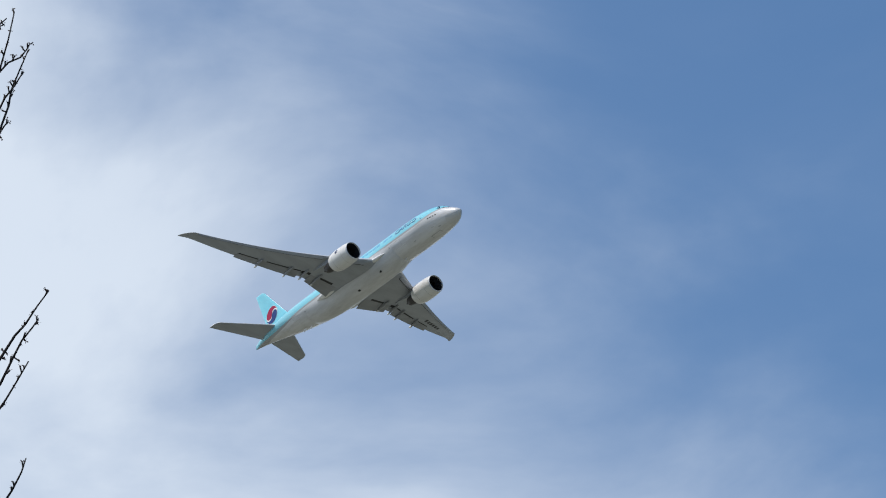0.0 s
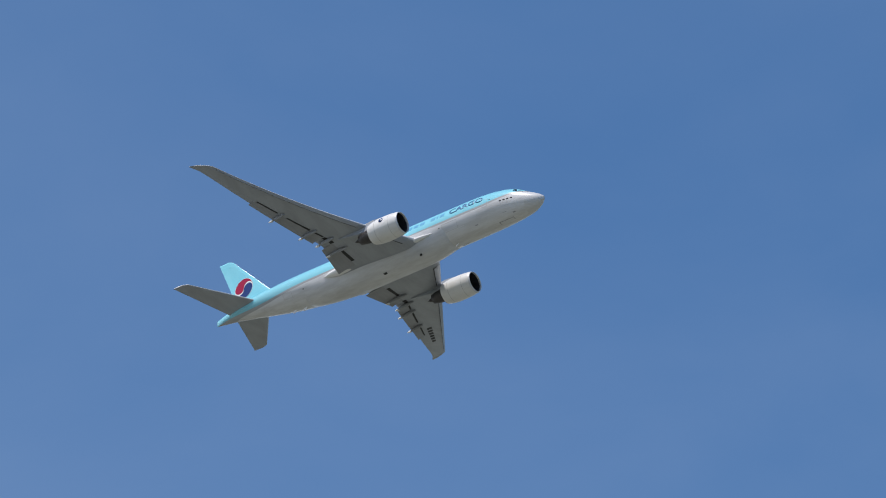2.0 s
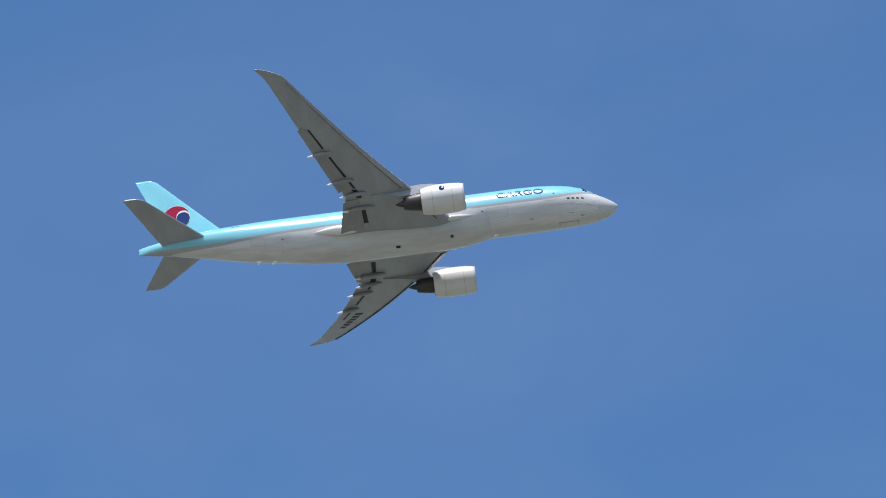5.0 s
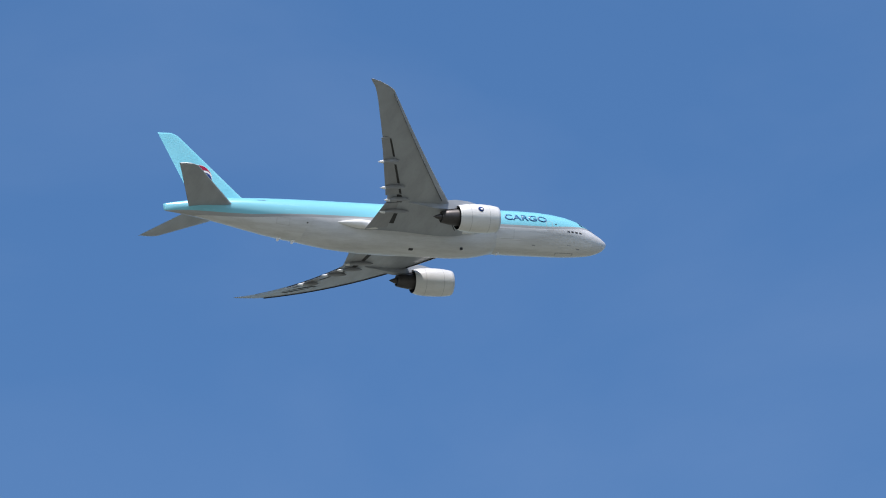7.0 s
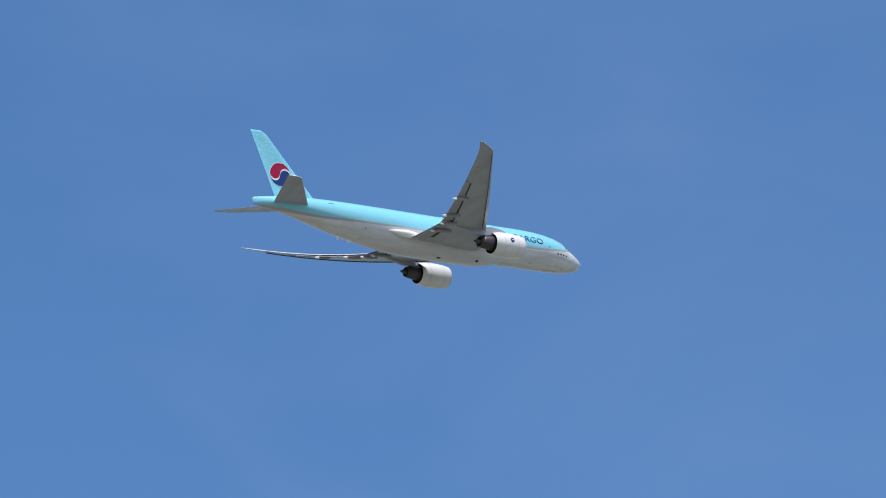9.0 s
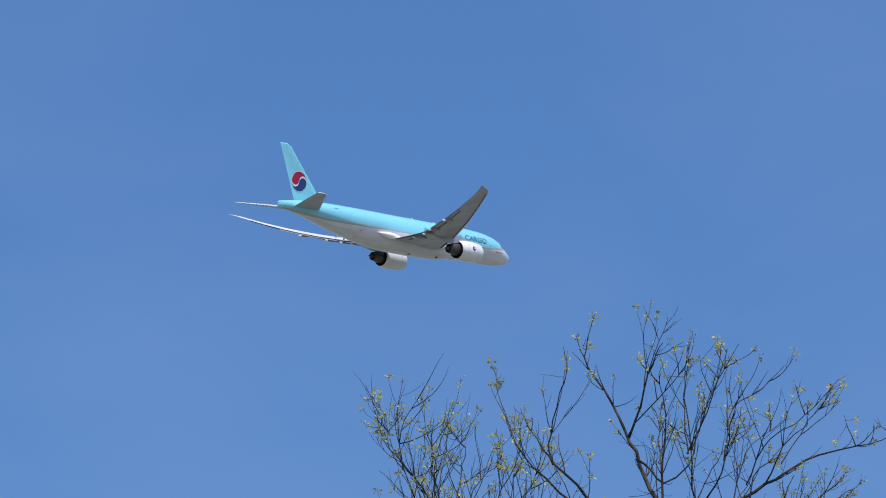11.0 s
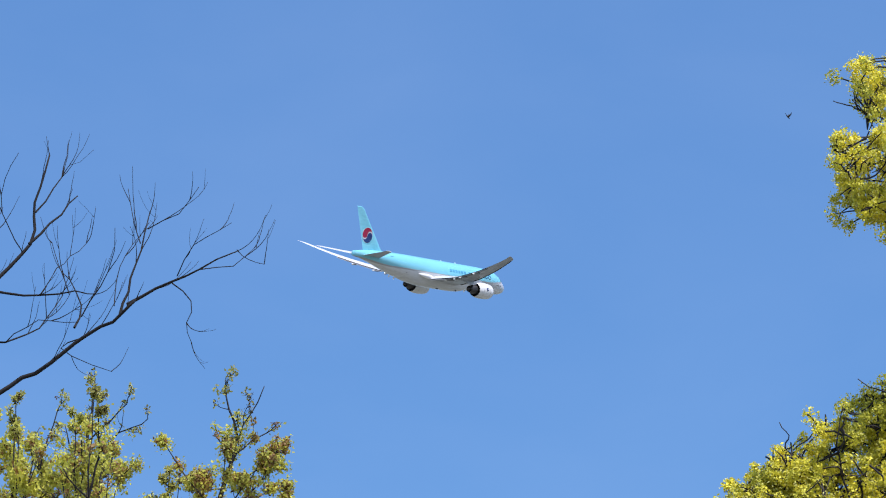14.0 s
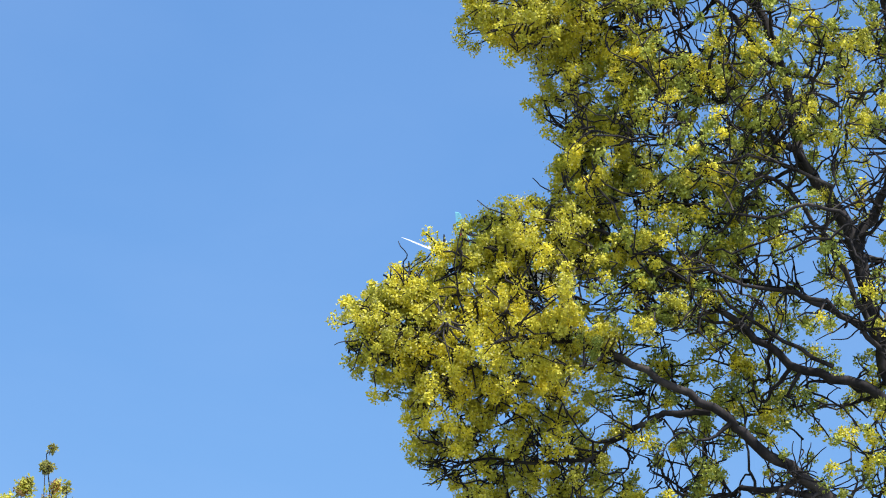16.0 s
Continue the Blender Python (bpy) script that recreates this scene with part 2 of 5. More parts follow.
def loft(rings, cap0=True, cap1=True):
    """Verts and faces of a skin over rings of equal length."""
    n = len(rings[0])
    verts = [p for r in rings for p in r]
    faces = []
    for i in range(len(rings) - 1):
        for j in range(n):
            k = (j + 1) % n
            faces.append((i * n + j, i * n + k, (i + 1) * n + k, (i + 1) * n + j))
    if cap0:
        faces.append(tuple(range(n))[::-1])
    if cap1:
        faces.append(tuple((len(rings) - 1) * n + j for j in range(n)))
    return verts, faces


def turned(profile, centre, sides=40, cap0=False, cap1=False):
    """A body of revolution about an axis along x; profile of (x, radius)."""
    cx, cy, cz = centre
    rings = [[(cx + x, cy + r * math.cos(2 * math.pi * j / sides), cz + r * math.sin(2 * math.pi * j / sides))
              for j in range(sides)] for x, r in profile]
    return loft(rings, cap0, cap1)


def smoothstep(u):
    u = min(max(u, 0.0), 1.0)
    return u * u * (3 - 2 * u)


def lerp(pairs, x):
    """Piecewise linear through (x, value) pairs."""
    if x <= pairs[0][0]:
        return pairs[0][1]
    for (a, va), (b, vb) in zip(pairs, pairs[1:]):
        if x <= b:
            return va + (vb - va) * (x - a) / (b - a)
    return pairs[-1][1]


def slab(p, q, r, s, thick, up):
    """A thin plate over four corners, thickened along up."""
    n = Vector(up).normalized() * thick
    v = [Vector(c) for c in (p, q, r, s)]
    v += [c + n for c in v]
    return v, [(3, 2, 1, 0), (4, 5, 6, 7), (0, 1, 5, 4), (1, 2, 6, 5), (2, 3, 7, 6), (3, 0, 4, 7)]


def box(x0, x1, y0, y1, z0, z1):
    return slab((x0, y0, z0), (x1, y0, z0), (x1, y1, z0), (x0, y1, z0), z1 - z0, (0, 0, 1))


# ---------------------------------------------------------------- the aeroplane
# its own space: x to the nose, y to port, z up, origin 30 m behind the nose
plane = tagged(new("cargo_aeroplane"),
               "light blue and white twin-engine cargo jet climbing in flight", "aeroplane")

# station from the nose, top, bottom, half width
HULL_STATIONS = [(0.0, -1.10, -1.20, 0.06), (0.25, -0.76, -1.66, 0.46), (0.7, -0.42, -2.06, 0.86), (1.4, 0.02, -2.42, 1.28),
                 (2.3, 0.55, -2.70, 1.70), (3.4, 1.30, -2.87, 2.08), (4.6, 1.98, -2.98, 2.40), (6.2, 2.48, -3.05, 2.69),
                 (8.2, 2.83, -3.09, 2.92), (10.5, 3.03, -3.09, 3.06), (13.0, 3.10, -3.10, 3.10), (20.0, 3.10, -3.10, 3.10),
                 (28.0, 3.10, -3.10, 3.10), (36.0, 3.10, -3.10, 3.10), (41.0, 3.10, -3.07, 3.10), (44.0, 3.10, -2.88, 3.07),
                 (47.0, 3.08, -2.42, 2.93), (50.0, 3.04, -1.80, 2.68), (53.0, 2.95, -1.10, 2.32), (56.0, 2.80, -0.40, 1.84),
                 (58.5, 2.60, 0.10, 1.38), (60.5, 2.35, 0.42, 0.96), (62.2, 2.10, 0.60, 0.52), (63.2, 1.92, 0.70, 0.20),
                 (63.65, 1.78, 0.80, 0.07)]


def hull_ring(s, n=56):
    top, bot, w = (lerp([(q[0], q[i]) for q in HULL_STATIONS], s) for i in (1, 2, 3))
    zc, h = (top + bot) / 2, (top - bot) / 2
    return [(30 - s, w * math.cos(2 * math.pi * j / n), zc + h * math.sin(2 * math.pi * j / n)) for j in range(n)]


def on_hull(x, phi, lift=0.0):
    """A point on the starboard hull at angle phi above the horizontal."""
    s = 30 - x
    top, bot, w = (lerp([(q[0], q[i]) for q in HULL_STATIONS], s) for i in (1, 2, 3))
    c = math.cos(phi)
    return Vector((x, -(w + lift) * c, (top + bot) / 2 + ((top - bot) / 2 + lift) * math.sin(phi)))


stations = sorted({q[0] for q in HULL_STATIONS} | {0.1, 0.45, 1.0, 1.8, 2.8, 4.0, 5.4, 7.2, 9.3, 24.0, 32.0, 42.5, 45.5, 48.5, 51.5, 54.5})
fuselage = part("fuselage", mesh_of("fuselage", *loft([hull_ring(s) for s in stations]), HULL), plane,
                "light blue crown over a dirty off-white lower hull")

# wing-to-body fairing: a long soft bulge under the hull
rings = []
for x, k in [(13.2, -0.03), (12.2, 0.16), (11.0, 0.50), (9.5, 0.82), (7.5, 0.96), (3.0, 1.0), (0.0, 1.0), (-3.0, 1.0), (-6.0, 0.93), (-8.5, 0.74), (-11.0, 0.45), (-13.5, 0.16), (-15.5, -0.03)]:
    ring = []
    for j in range(48):
        phi = math.pi + math.pi * j / 47          # the lower half of the hull
        depth = min(phi - math.pi, 2 * math.pi - phi)
        swell = 0.27 * k * smoothstep((depth - 0.15) / 1.15) - 0.006 + 0.012 * smoothstep(depth / 0.3) * max(k, 0.0)
        r = 3.1 * (1 + swell)
        top, bot, w0 = (lerp([(q[0], q[i]) for q in HULL_STATIONS], 30 - x) for i in (1, 2, 3))
        ring.append((x, r * w0 / 3.1 * math.cos(phi), (top + bot) / 2 + r * (top - bot) / 6.2 * math.sin(phi)))
    rings.append(ring)
fairing = part("belly_fairing", mesh_of("belly_fairing", *loft(rings), FAIRING), plane, "smooth off-white wing root fairing")
for x, y in ((0.3, -1.25), (-0.5, -0.2), (7.6, -1.7)):
    w = 0.36 if x < 5 else 0.22
    part("vent", mesh_of("vent", *box(x, x + w * 1.6, y, y + w, -3.90 if x < 5 else -3.75, -3.3), DARK, False), fairing, "dark square belly vent")

# fillets where the wing leaves the hull, pale and rounded
for side in (-1, 1):
    for stations_f in ([(-2.5, 0.05, -1.6), (-4.5, 0.52, -1.55), (-6.0, 0.74, -1.50), (-7.2, 0.76, -1.45), (-8.4, 0.56, -1.35), (-9.5, 0.28, -1.22), (-10.4, 0.03, -1.1)],
                       [(10.9, 0.02, -1.5), (10.0, 0.20, -1.55), (9.0, 0.36, -1.62), (7.8, 0.46, -1.68), (6.2, 0.30, -1.7), (5.0, 0.03, -1.7)]):
        rr = [[(x, side * (2.78 + 0.55 * r) + r * math.cos(u), z + 0.8 * r * math.sin(u)) for u in (2 * math.pi * j / 20 for j in range(20))] for x, r, z in stations_f]
        part("root_fillet", mesh_of("root_fillet", *loft(rr), CLEAN), plane, "pale wing root fillet")

# cockpit windows
for side in (-1, 1):
    for i, (x0, x1, a0, a1) in enumerate(((27.85, 27.20, 46, 74), (27.12, 26.35, 37, 62), (26.25, 25.55, 30, 50))):
        quad = [on_hull(x, radians(p), 0.012) for x, p in ((x0, a0), (x1, a0), (x1 - 0.18, a1), (x0 - 0.32, a1))]
        quad = [Vector((p.x, p.y * -side, p.z)) for p in quad]
        if side > 0:
            quad.reverse()
        v, f = slab(*quad, 0.02, (0.4, side, 0.6))
        part("cockpit_window", mesh_of("cockpit_window", v, f, GLASS_DARK, False), fuselage, "dark cockpit window")


def hull_patch(name, x0, x1, p0, p1, mat, label="", lift=0.012, host=None, bars=False):
    """A thin curved plate that follows the starboard hull."""
    rows, cols = 6, 4
    rings = []
    for i in range(cols + 1):
        x = x0 + (x1 - x0) * i / cols
        outer = [on_hull(x, radians(p0 + (p1 - p0) * j / rows), lift) for j in range(rows + 1)]
        inner = [on_hull(x, radians(p0 + (p1 - p0) * j / rows), -0.03) for j in range(rows, -1, -1)]
        rings.append([tuple(p) for p in outer + inner])
    return part(name, mesh_of(name, *loft(rings), mat, False), host or fuselage, label)


# the maker's name before the wing and the unreadable marks are plain bars
for x, w in ((12.40, 0.80), (11.78, 0.26), (10.65, 0.85), (8.60, 0.85), (7.40, 0.85), (6.30, 0.70), (5.10, 0.78), (3.90, 0.85), (2.75, 0.80)):
    hull_patch("lettering_bar", x, x + w, 12, 25.5, MARK, "blue bar in place of a brand name")
for i in range(4):
    hull_patch("marking_bar", 23.35 + i * 0.62, 23.72 + i * 0.62, -11 + i * 1.2, -6.5 + i * 1.2, DARK, "small dark marking near the nose")
for x, p in ((21.6, 5), (12.0, -24), (-14.5, -32)):
    hull_patch("door_handle", x, x + 0.22, p, p + 3.5, DARK)
hull_patch("registration_bar", -21.0, -19.9, 31, 34.5, LETTER, "small blue bar near the tail")


def hull_outline(x0, x1, p0, p1, w=0.045):
    dp = math.degrees(w / 3.1)
    for a, b, c, d in ((x0, x1, p0, p0 + dp), (x0, x1, p1 - dp, p1), (x0, x0 + w, p0, p1), (x1 - w, x1, p0, p1)):
        hull_patch("door_seam", a, b, c, d, SEAM, lift=0.004)


hull_outline(12.6, 15.4, -42, -16)
hull_outline(20.2, 21.2, -14, 14)
hull_outline(-18.6, -16.8, -46, -24)
# nose gear doors and small service panels low on the hull
for x0, x1, p0, p1 in ((21.9, 24.6, -79, -76.5), (22.0, 22.1, -90, -77), (24.5, 24.6, -90, -77), (24.9, 25.4, -62, -58), (23.4, 24.1, -50, -48.8), (18.2, 18.7, -58, -55), (8.4, 8.8, -35, -32.5)):
    hull_patch("service_panel", x0, x1, p0, p1, FLAP, "small grey seam under the nose", lift=0.006)
hull_patch("sill_strip", 12.8, 16.4, -43.2, -42.4, CLEAN)

# the word CARGO along the crown, bent round the hull
txt = bpy.data.curves.new("cargo_word", "FONT")
txt.body, txt.size, txt.extrude, txt.offset = "CARGO", 1.0, 0.0, 0.014
tmp = new("tmp_word", txt)
deps = bpy.context.evaluated_depsgraph_get()
flat = bpy.data.meshes.new_from_object(tmp.evaluated_get(deps))
bpy.data.objects.remove(tmp)
bm = bmesh.new()
bm.from_mesh(flat)
for i in range(1, 8):
    bmesh.ops.bisect_plane(bm, geom=bm.verts[:] + bm.edges[:] + bm.faces[:], plane_co=(0, i * 0.1, 0), plane_no=(0, 1, 0))
us = [v.co.x for v in bm.verts]
u0, u1 = min(us), max(us)
for v in bm.verts:
    u, w = (v.co.x - u0) / (u1 - u0), v.co.y / 0.72
    v.co = on_hull(14.2 + 6.2 * u, radians(9.5 + 19 * w), 0.02)
for q in bmesh.ops.extrude_face_region(bm, geom=bm.faces[:])["geom"]:
    if isinstance(q, bmesh.types.BMVert):
        q.co += Vector((0, -0.02, 0.006))
bm.to_mesh(flat)
bm.free()
flat.materials.clear()
flat.materials.append(LETTER)
part("cargo_word", flat, fuselage, "blue painted word CARGO")

# small blade aerials and drain masts
for x, z in ((14.0, -3.1), (-15.5, -2.9), (-17.5, -2.6)):
    v, f = slab((x, -0.04, z + 0.1), (x - 0.6, -0.04, z + 0.1), (x - 0.75, -0.04, z - 0.42), (x - 0.45, -0.04, z - 0.42), 0.08, (0, 1, 0))
    part("aerial", mesh_of("aerial", v, f, CLEAN, False), fuselage)
for x in (9.0, 3.0):
    v, f = slab((x, -0.05, 3.0), (x - 0.7, -0.05, 3.0), (x - 0.75, -0.05, 3.32), (x - 0.5, -0.05, 3.32), 0.1, (0, 1, 0))
    part("aerial", mesh_of("aerial", v, f, CLEAN, False), fuselage)

# wings
LE = [(0.0, 9.8), (3.0, 8.1), (9.7, 3.65), (30.9, -10.62), (31.5, -11.55), (32.05, -12.75), (32.35, -13.75)]
TE = [(0.0, -6.6), (3.0, -6.3), (10.0, -5.3), (20.0, -8.85), (29.6, -12.55), (31.0, -13.25), (32.0, -14.0), (32.35, -14.2)]
THICK = [(0, 0.135), (3, 0.13), (10, 0.11), (30, 0.095), (32.35, 0.08)]


def wing_z(y):
    return -1.75 + 0.060 * (y - 3) + 0.0052 * (y - 3) ** 2


def section(le, te, z, thick, twist, n=14):
    """Airfoil ring, from the trailing edge over the top to the nose and back below."""
    c = le - te
    up, low = [], []
    for i in range(n + 1):
        u = (1 - math.cos(math.pi * i / n)) / 2
        t = 5 * thick * (0.2969 * math.sqrt(u) - 0.126 * u - 0.3516 * u * u + 0.2843 * u ** 3 - 0.1036 * u ** 4)
        camber = 0.02 * math.sin(math.pi * u) + 0.012 * math.sin(math.pi * u * u)
        up.append((le - c * u, z + c * (camber + t) + (u - 0.3) * -c * math.sin(twist)))
        low.append((le - c * u, z + c * (camber - t * 0.92) + (u - 0.3) * -c * math.sin(twist)))
    return up[::-1] + low[1:]


WING_YS = [0.0, 2.0, 3.2, 4.5, 6.0, 8.0, 9.7, 11.0, 13.0, 15.0, 17.0, 19.0, 21.0, 23.0, 25.0, 27.0, 28.7, 30.0, 30.9, 31.2, 31.5, 31.8, 32.05, 32.35]


def airfoil_surface(name, ys, le, te, zf, tf, side, mats, parent, label, twist=lambda y: 0.0, n=14):
    """A wing-like body: mats are for the top, the underside and the leading edge."""
    rings = []
    for y in ys:
        rings.append([(p[0], side * y, p[1]) for p in section(lerp(le, y), lerp(te, y), zf(y), lerp(tf, y), twist(y), n)])
    m = len(rings[0])
    verts, faces = loft(rings)
    idx = []
    for i in range(len(rings) - 1):
        for j in range(m):
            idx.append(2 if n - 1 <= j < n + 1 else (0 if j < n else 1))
    idx += [0, 0]
    if side < 0:
        faces = [f[::-1] for f in faces]
    return part(name, mesh_of(name, verts, faces, mats, True, idx), parent, label)


def under(side, x, y, drop=0.0):
    """A point on the underside of the wing."""
    le, te, th = lerp(LE, y), lerp(TE, y), lerp(THICK, y)
    c = le - te
    u = min(max((le - x) / c, 0.0), 1.0)
    t = 5 * th * (0.2969 * math.sqrt(u) - 0.126 * u - 0.3516 * u * u + 0.2843 * u ** 3 - 0.1036 * u ** 4)
    camber = 0.02 * math.sin(math.pi * u) + 0.012 * math.sin(math.pi * u * u)
    return Vector((x, side * y, wing_z(y) + c * (camber - t * 0.92) + (u - 0.3) * -c * math.sin(wing_twist(y)) - drop))


def wing_twist(y):
    return radians(2.0 - 5.6 * y / 32)


def strip(name, side, y0, y1, f0, f1, mat, host, thick=0.05, label="", lead=0.006, droop=0.0, flare=0.3):
    """A plate along the underside between two fractions of the chord."""
    n = 12
    rings = []
    for i in range(n + 1):
        y = y0 + (y1 - y0) * i / n
        le, te = lerp(LE, y), lerp(TE, y)
        row = [under(side, le - (le - te) * (f0 + (f1 - f0) * q / 3), y, lead + droop * (q / 3) ** 1.4 + flare * max(0.0, (f0 + (f1 - f0) * q / 3) - 1.0) * (le - te)) for q in range(4)]
        rings.append([tuple(p) for p in row] + [tuple(p + Vector((0, 0, thick))) for p in row[::-1]])
    v, f = loft(rings)
    return part(name, mesh_of(name, v, f, mat, False), host, label)


def flap_fairing(side, y, length, back, parent):
    """A pointed canoe under the trailing edge."""
    te = lerp(TE, y)
    x1, x0 = te - back, te - back + length
    rings = []
    for i in range(13):
        u = i / 12
        r = 0.30 * (math.sin(math.pi * min(1, u * 1.25 + 0.02)) ** 0.7 if u < 0.4 else (1 - ((u - 0.4) / 0.6) ** 1.8) + 0.03)
        x = x0 + (x1 - x0) * u
        base = under(side, max(x, te), y)
        z = base.z - 0.20 - 0.18 * smoothstep(u) - 0.25 * smoothstep((u - 0.55) / 0.45) * 0.5
        rings.append([(x, side * y + r * 0.8 * math.cos(a), z + r * 1.15 * math.sin(a)) for a in (2 * math.pi * j / 12 for j in range(12))])
    ob = part("flap_fairing", mesh_of("flap_fairing", *loft(rings), FLAP), parent, "grey canoe-shaped flap track fairing")
    rings = [[(x1 + 0.75 - u * 0.80, side * y + r * math.cos(a), z - 0.02 + 1.25 * r * math.sin(a)) for a in (2 * math.pi * j / 10 for j in range(10))] for u, r in ((0, 0.17), (0.5, 0.15), (1, 0.03))]
    part("fairing_tip", mesh_of("fairing_tip", *loft(rings), CLEAN), ob, "white pointed fairing tip")
    return ob


def build_wing(side):
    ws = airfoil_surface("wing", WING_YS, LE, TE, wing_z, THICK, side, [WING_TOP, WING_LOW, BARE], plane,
                         "swept grey wing with a raked tip", wing_twist)
    strip("flap", side, 3.6, 9.4, 0.80, 1.03, FLAP, ws, 0.06, "grey inboard flap, slightly lowered", 0.012, 0.30)
    strip("flap", side, 11.3, 22.6, 0.80, 1.035, FLAP, ws, 0.05, "grey outboard flap, slightly lowered", 0.012, 0.24)
    strip("aileron", side, 22.9, 28.6, 0.78, 0.985, WING_LOW, ws, 0.03, "", 0.008)
    for y0, y1, f, w in ((4.6, 7.6, 0.775, 0.024), (11.4, 12.7, 0.775, 0.020), (13.6, 17.4, 0.775, 0.024), (18.9, 22.3, 0.775, 0.026), (9.5, 11.2, 0.80, 0.04)):
        strip("flap_gap", side, y0, y1, f - w, f + w, DARK, ws, 0.04, "dark gap ahead of the flap", 0.02)
    # slats let down a little; a dark strip paints the shade behind them
    for y0, y1 in ((4.2, 8.7), (10.9, 30.2)):
        strip("slat", side, y0, y1, 0.004, 0.085, WING_LOW, ws, 0.05, "grey leading edge slat", 0.015, 0.13)
        strip("slat_shade", side, y0, y1, 0.086, 0.097, DARK, ws, 0.17, "dark strip painting the shade in the cove behind the slat", 0.14)
    for y, length, back in ((7.9, 4.2, 0.3), (13.2, 3.6, 0.95), (18.4, 3.1, 0.95), (10.6, 3.6, 0.5)):
        flap_fairing(side, y, length, back, ws)
    return ws


build_wing(-1)
port = build_wing(1)
# the mark under the port wing is a row of plain bars
for i in range(6):
    strip("registration_bar", 1, 20.2 + i * 0.95, 20.85 + i * 0.95, 0.42, 0.60, DARK, port, 0.02, "dark bar in place of a mark", 0.008)


# engines
def build_engine(side):
    c = (-0.15, side * 9.73, -3.18)
    shell = [(4.65, 1.62), (5.1, 1.77), (5.8, 1.90), (6.8, 1.97), (8.0, 1.97), (9.2, 1.90), (9.9, 1.80), (10.0, 1.78)]
    inner = [(10.0, 1.60), (9.4, 1.57), (8.4, 1.60), (7.9, 1.62)]
    nac = part("nacelle", mesh_of("nacelle", *turned(shell, c, 48), NACELLE), plane, "large white engine nacelle")
    lip = [(10.0, 1.78), (10.2, 1.74), (10.32, 1.68), (10.30, 1.62), (10.15, 1.585), (10.0, 1.60)]
    part("inlet_lip", mesh_of("inlet_lip", *turned(lip, c, 48), BARE), nac, "bare metal inlet lip")
    part("inlet_duct", mesh_of("inlet_duct", *turned(inner, c, 48), FAN), nac, "dark inlet duct")
    part("fan_disc", mesh_of("fan_disc", *turned([(7.9, 1.62), (7.88, 0.5), (7.88, 0.02)], c, 48), DARK), nac)
    part("spinner", mesh_of("spinner", *turned([(7.95, 0.50), (8.3, 0.36), (8.6, 0.18), (8.72, 0.02)], c, 20), FAN), nac, "dark conical spinner")
    blade_v, blade_f = [], []
    for k in range(22):
        a = 2 * math.pi * k / 22
        b = len(blade_v)
        for r, tw, w in ((0.48, 0.5, 0.20), (1.0, 0.8, 0.24), (1.58, 1.1, 0.22)):
            for s in (-1, 1):
                da = s * w * math.sin(tw) / r
                blade_v.append((8.05 + s * w * math.cos(tw), c[1] + r * math.cos(a + da), c[2] + r * math.sin(a + da)))
        blade_f += [(b, b + 1, b + 3, b + 2), (b + 2, b + 3, b + 5, b + 4)]
    part("fan_blades", mesh_of("fan_blades", blade_v, blade_f, FAN), nac, "ring of dark curved fan blades", "stuff")
    part("fan_nozzle", mesh_of("fan_nozzle", *turned([(4.65, 1.62), (4.6, 1.60), (4.65, 1.56), (5.4, 1.60), (5.6, 1.0)], c, 48), DARK), nac, "dark fan nozzle lip")
    part("core_cowl", mesh_of("core_cowl", *turned([(5.6, 1.20), (4.6, 1.16), (3.2, 0.98), (2.3, 0.80), (2.28, 0.70), (2.9, 0.66)], c, 36), CORE), nac, "dark metal core cowl")
    part("exhaust_plug", mesh_of("exhaust_plug", *turned([(2.9, 0.52), (2.2, 0.44), (1.6, 0.22), (1.2, 0.02)], c, 24), CORE), nac, "dark exhaust cone")
    # nacelle seams, the small round mark and strakes
    for x in (8.75, 6.15):
        r = lerp([(p[0], p[1]) for p in shell], x)
        part("cowl_seam", mesh_of("cowl_seam", *turned([(x, r + 0.004), (x - 0.05, r + 0.005)], c, 48), SEAM), nac)
    for a, x in ((-24, 7.55),):
        if side < 0:
            p = radians(180 - 14)
            n = Vector((0, math.cos(p), math.sin(p)))
            t = Vector((0, -n.z, n.y))
            o = Vector(c) + n * 1.975
            for nm, r, m, cx in (("round_mark", 0.40, NAVY, 0.0), ("mark_stripe", 0.17, CLEAN, 0.12)):
                lift = 0.02 if nm == "mark_stripe" else 0.0
                ring = lambda e: [tuple(o + n * (e + lift - 0.12 * (r * math.sin(u)) ** 2) + Vector((7.45 + cx + r * math.cos(u), 0, 0)) + t * (r * math.sin(u))) for u in (2 * math.pi * j / 20 for j in range(20))]
                part(nm, mesh_of(nm, *loft([ring(-0.01), ring(0.02)]), m), nac, "small dark round mark" if nm == "round_mark" else "")
    # pylon
    rings = []
    for x, z0, z1, w in ((7.4, -1.10, -0.98, 0.10), (6.2, -1.35, -0.72, 0.24), (4.6, -1.9, -0.62, 0.32), (3.2, -2.15, -0.75, 0.34), (1.6, -2.10, -1.0, 0.34), (-0.4, -1.7, -1.1, 0.26), (-2.2, -1.32, -1.1, 0.08)):
        rings.append([(x, c[1] + w * a, z0 if b < 0 else z1) for a, b in ((-1, -1), (1, -1), (1, 1), (-1, 1))])
    part("pylon", mesh_of("pylon", *loft(rings), [WING_LOW], False), plane, "grey engine pylon under the wing")


build_engine(-1)
build_engine(1)

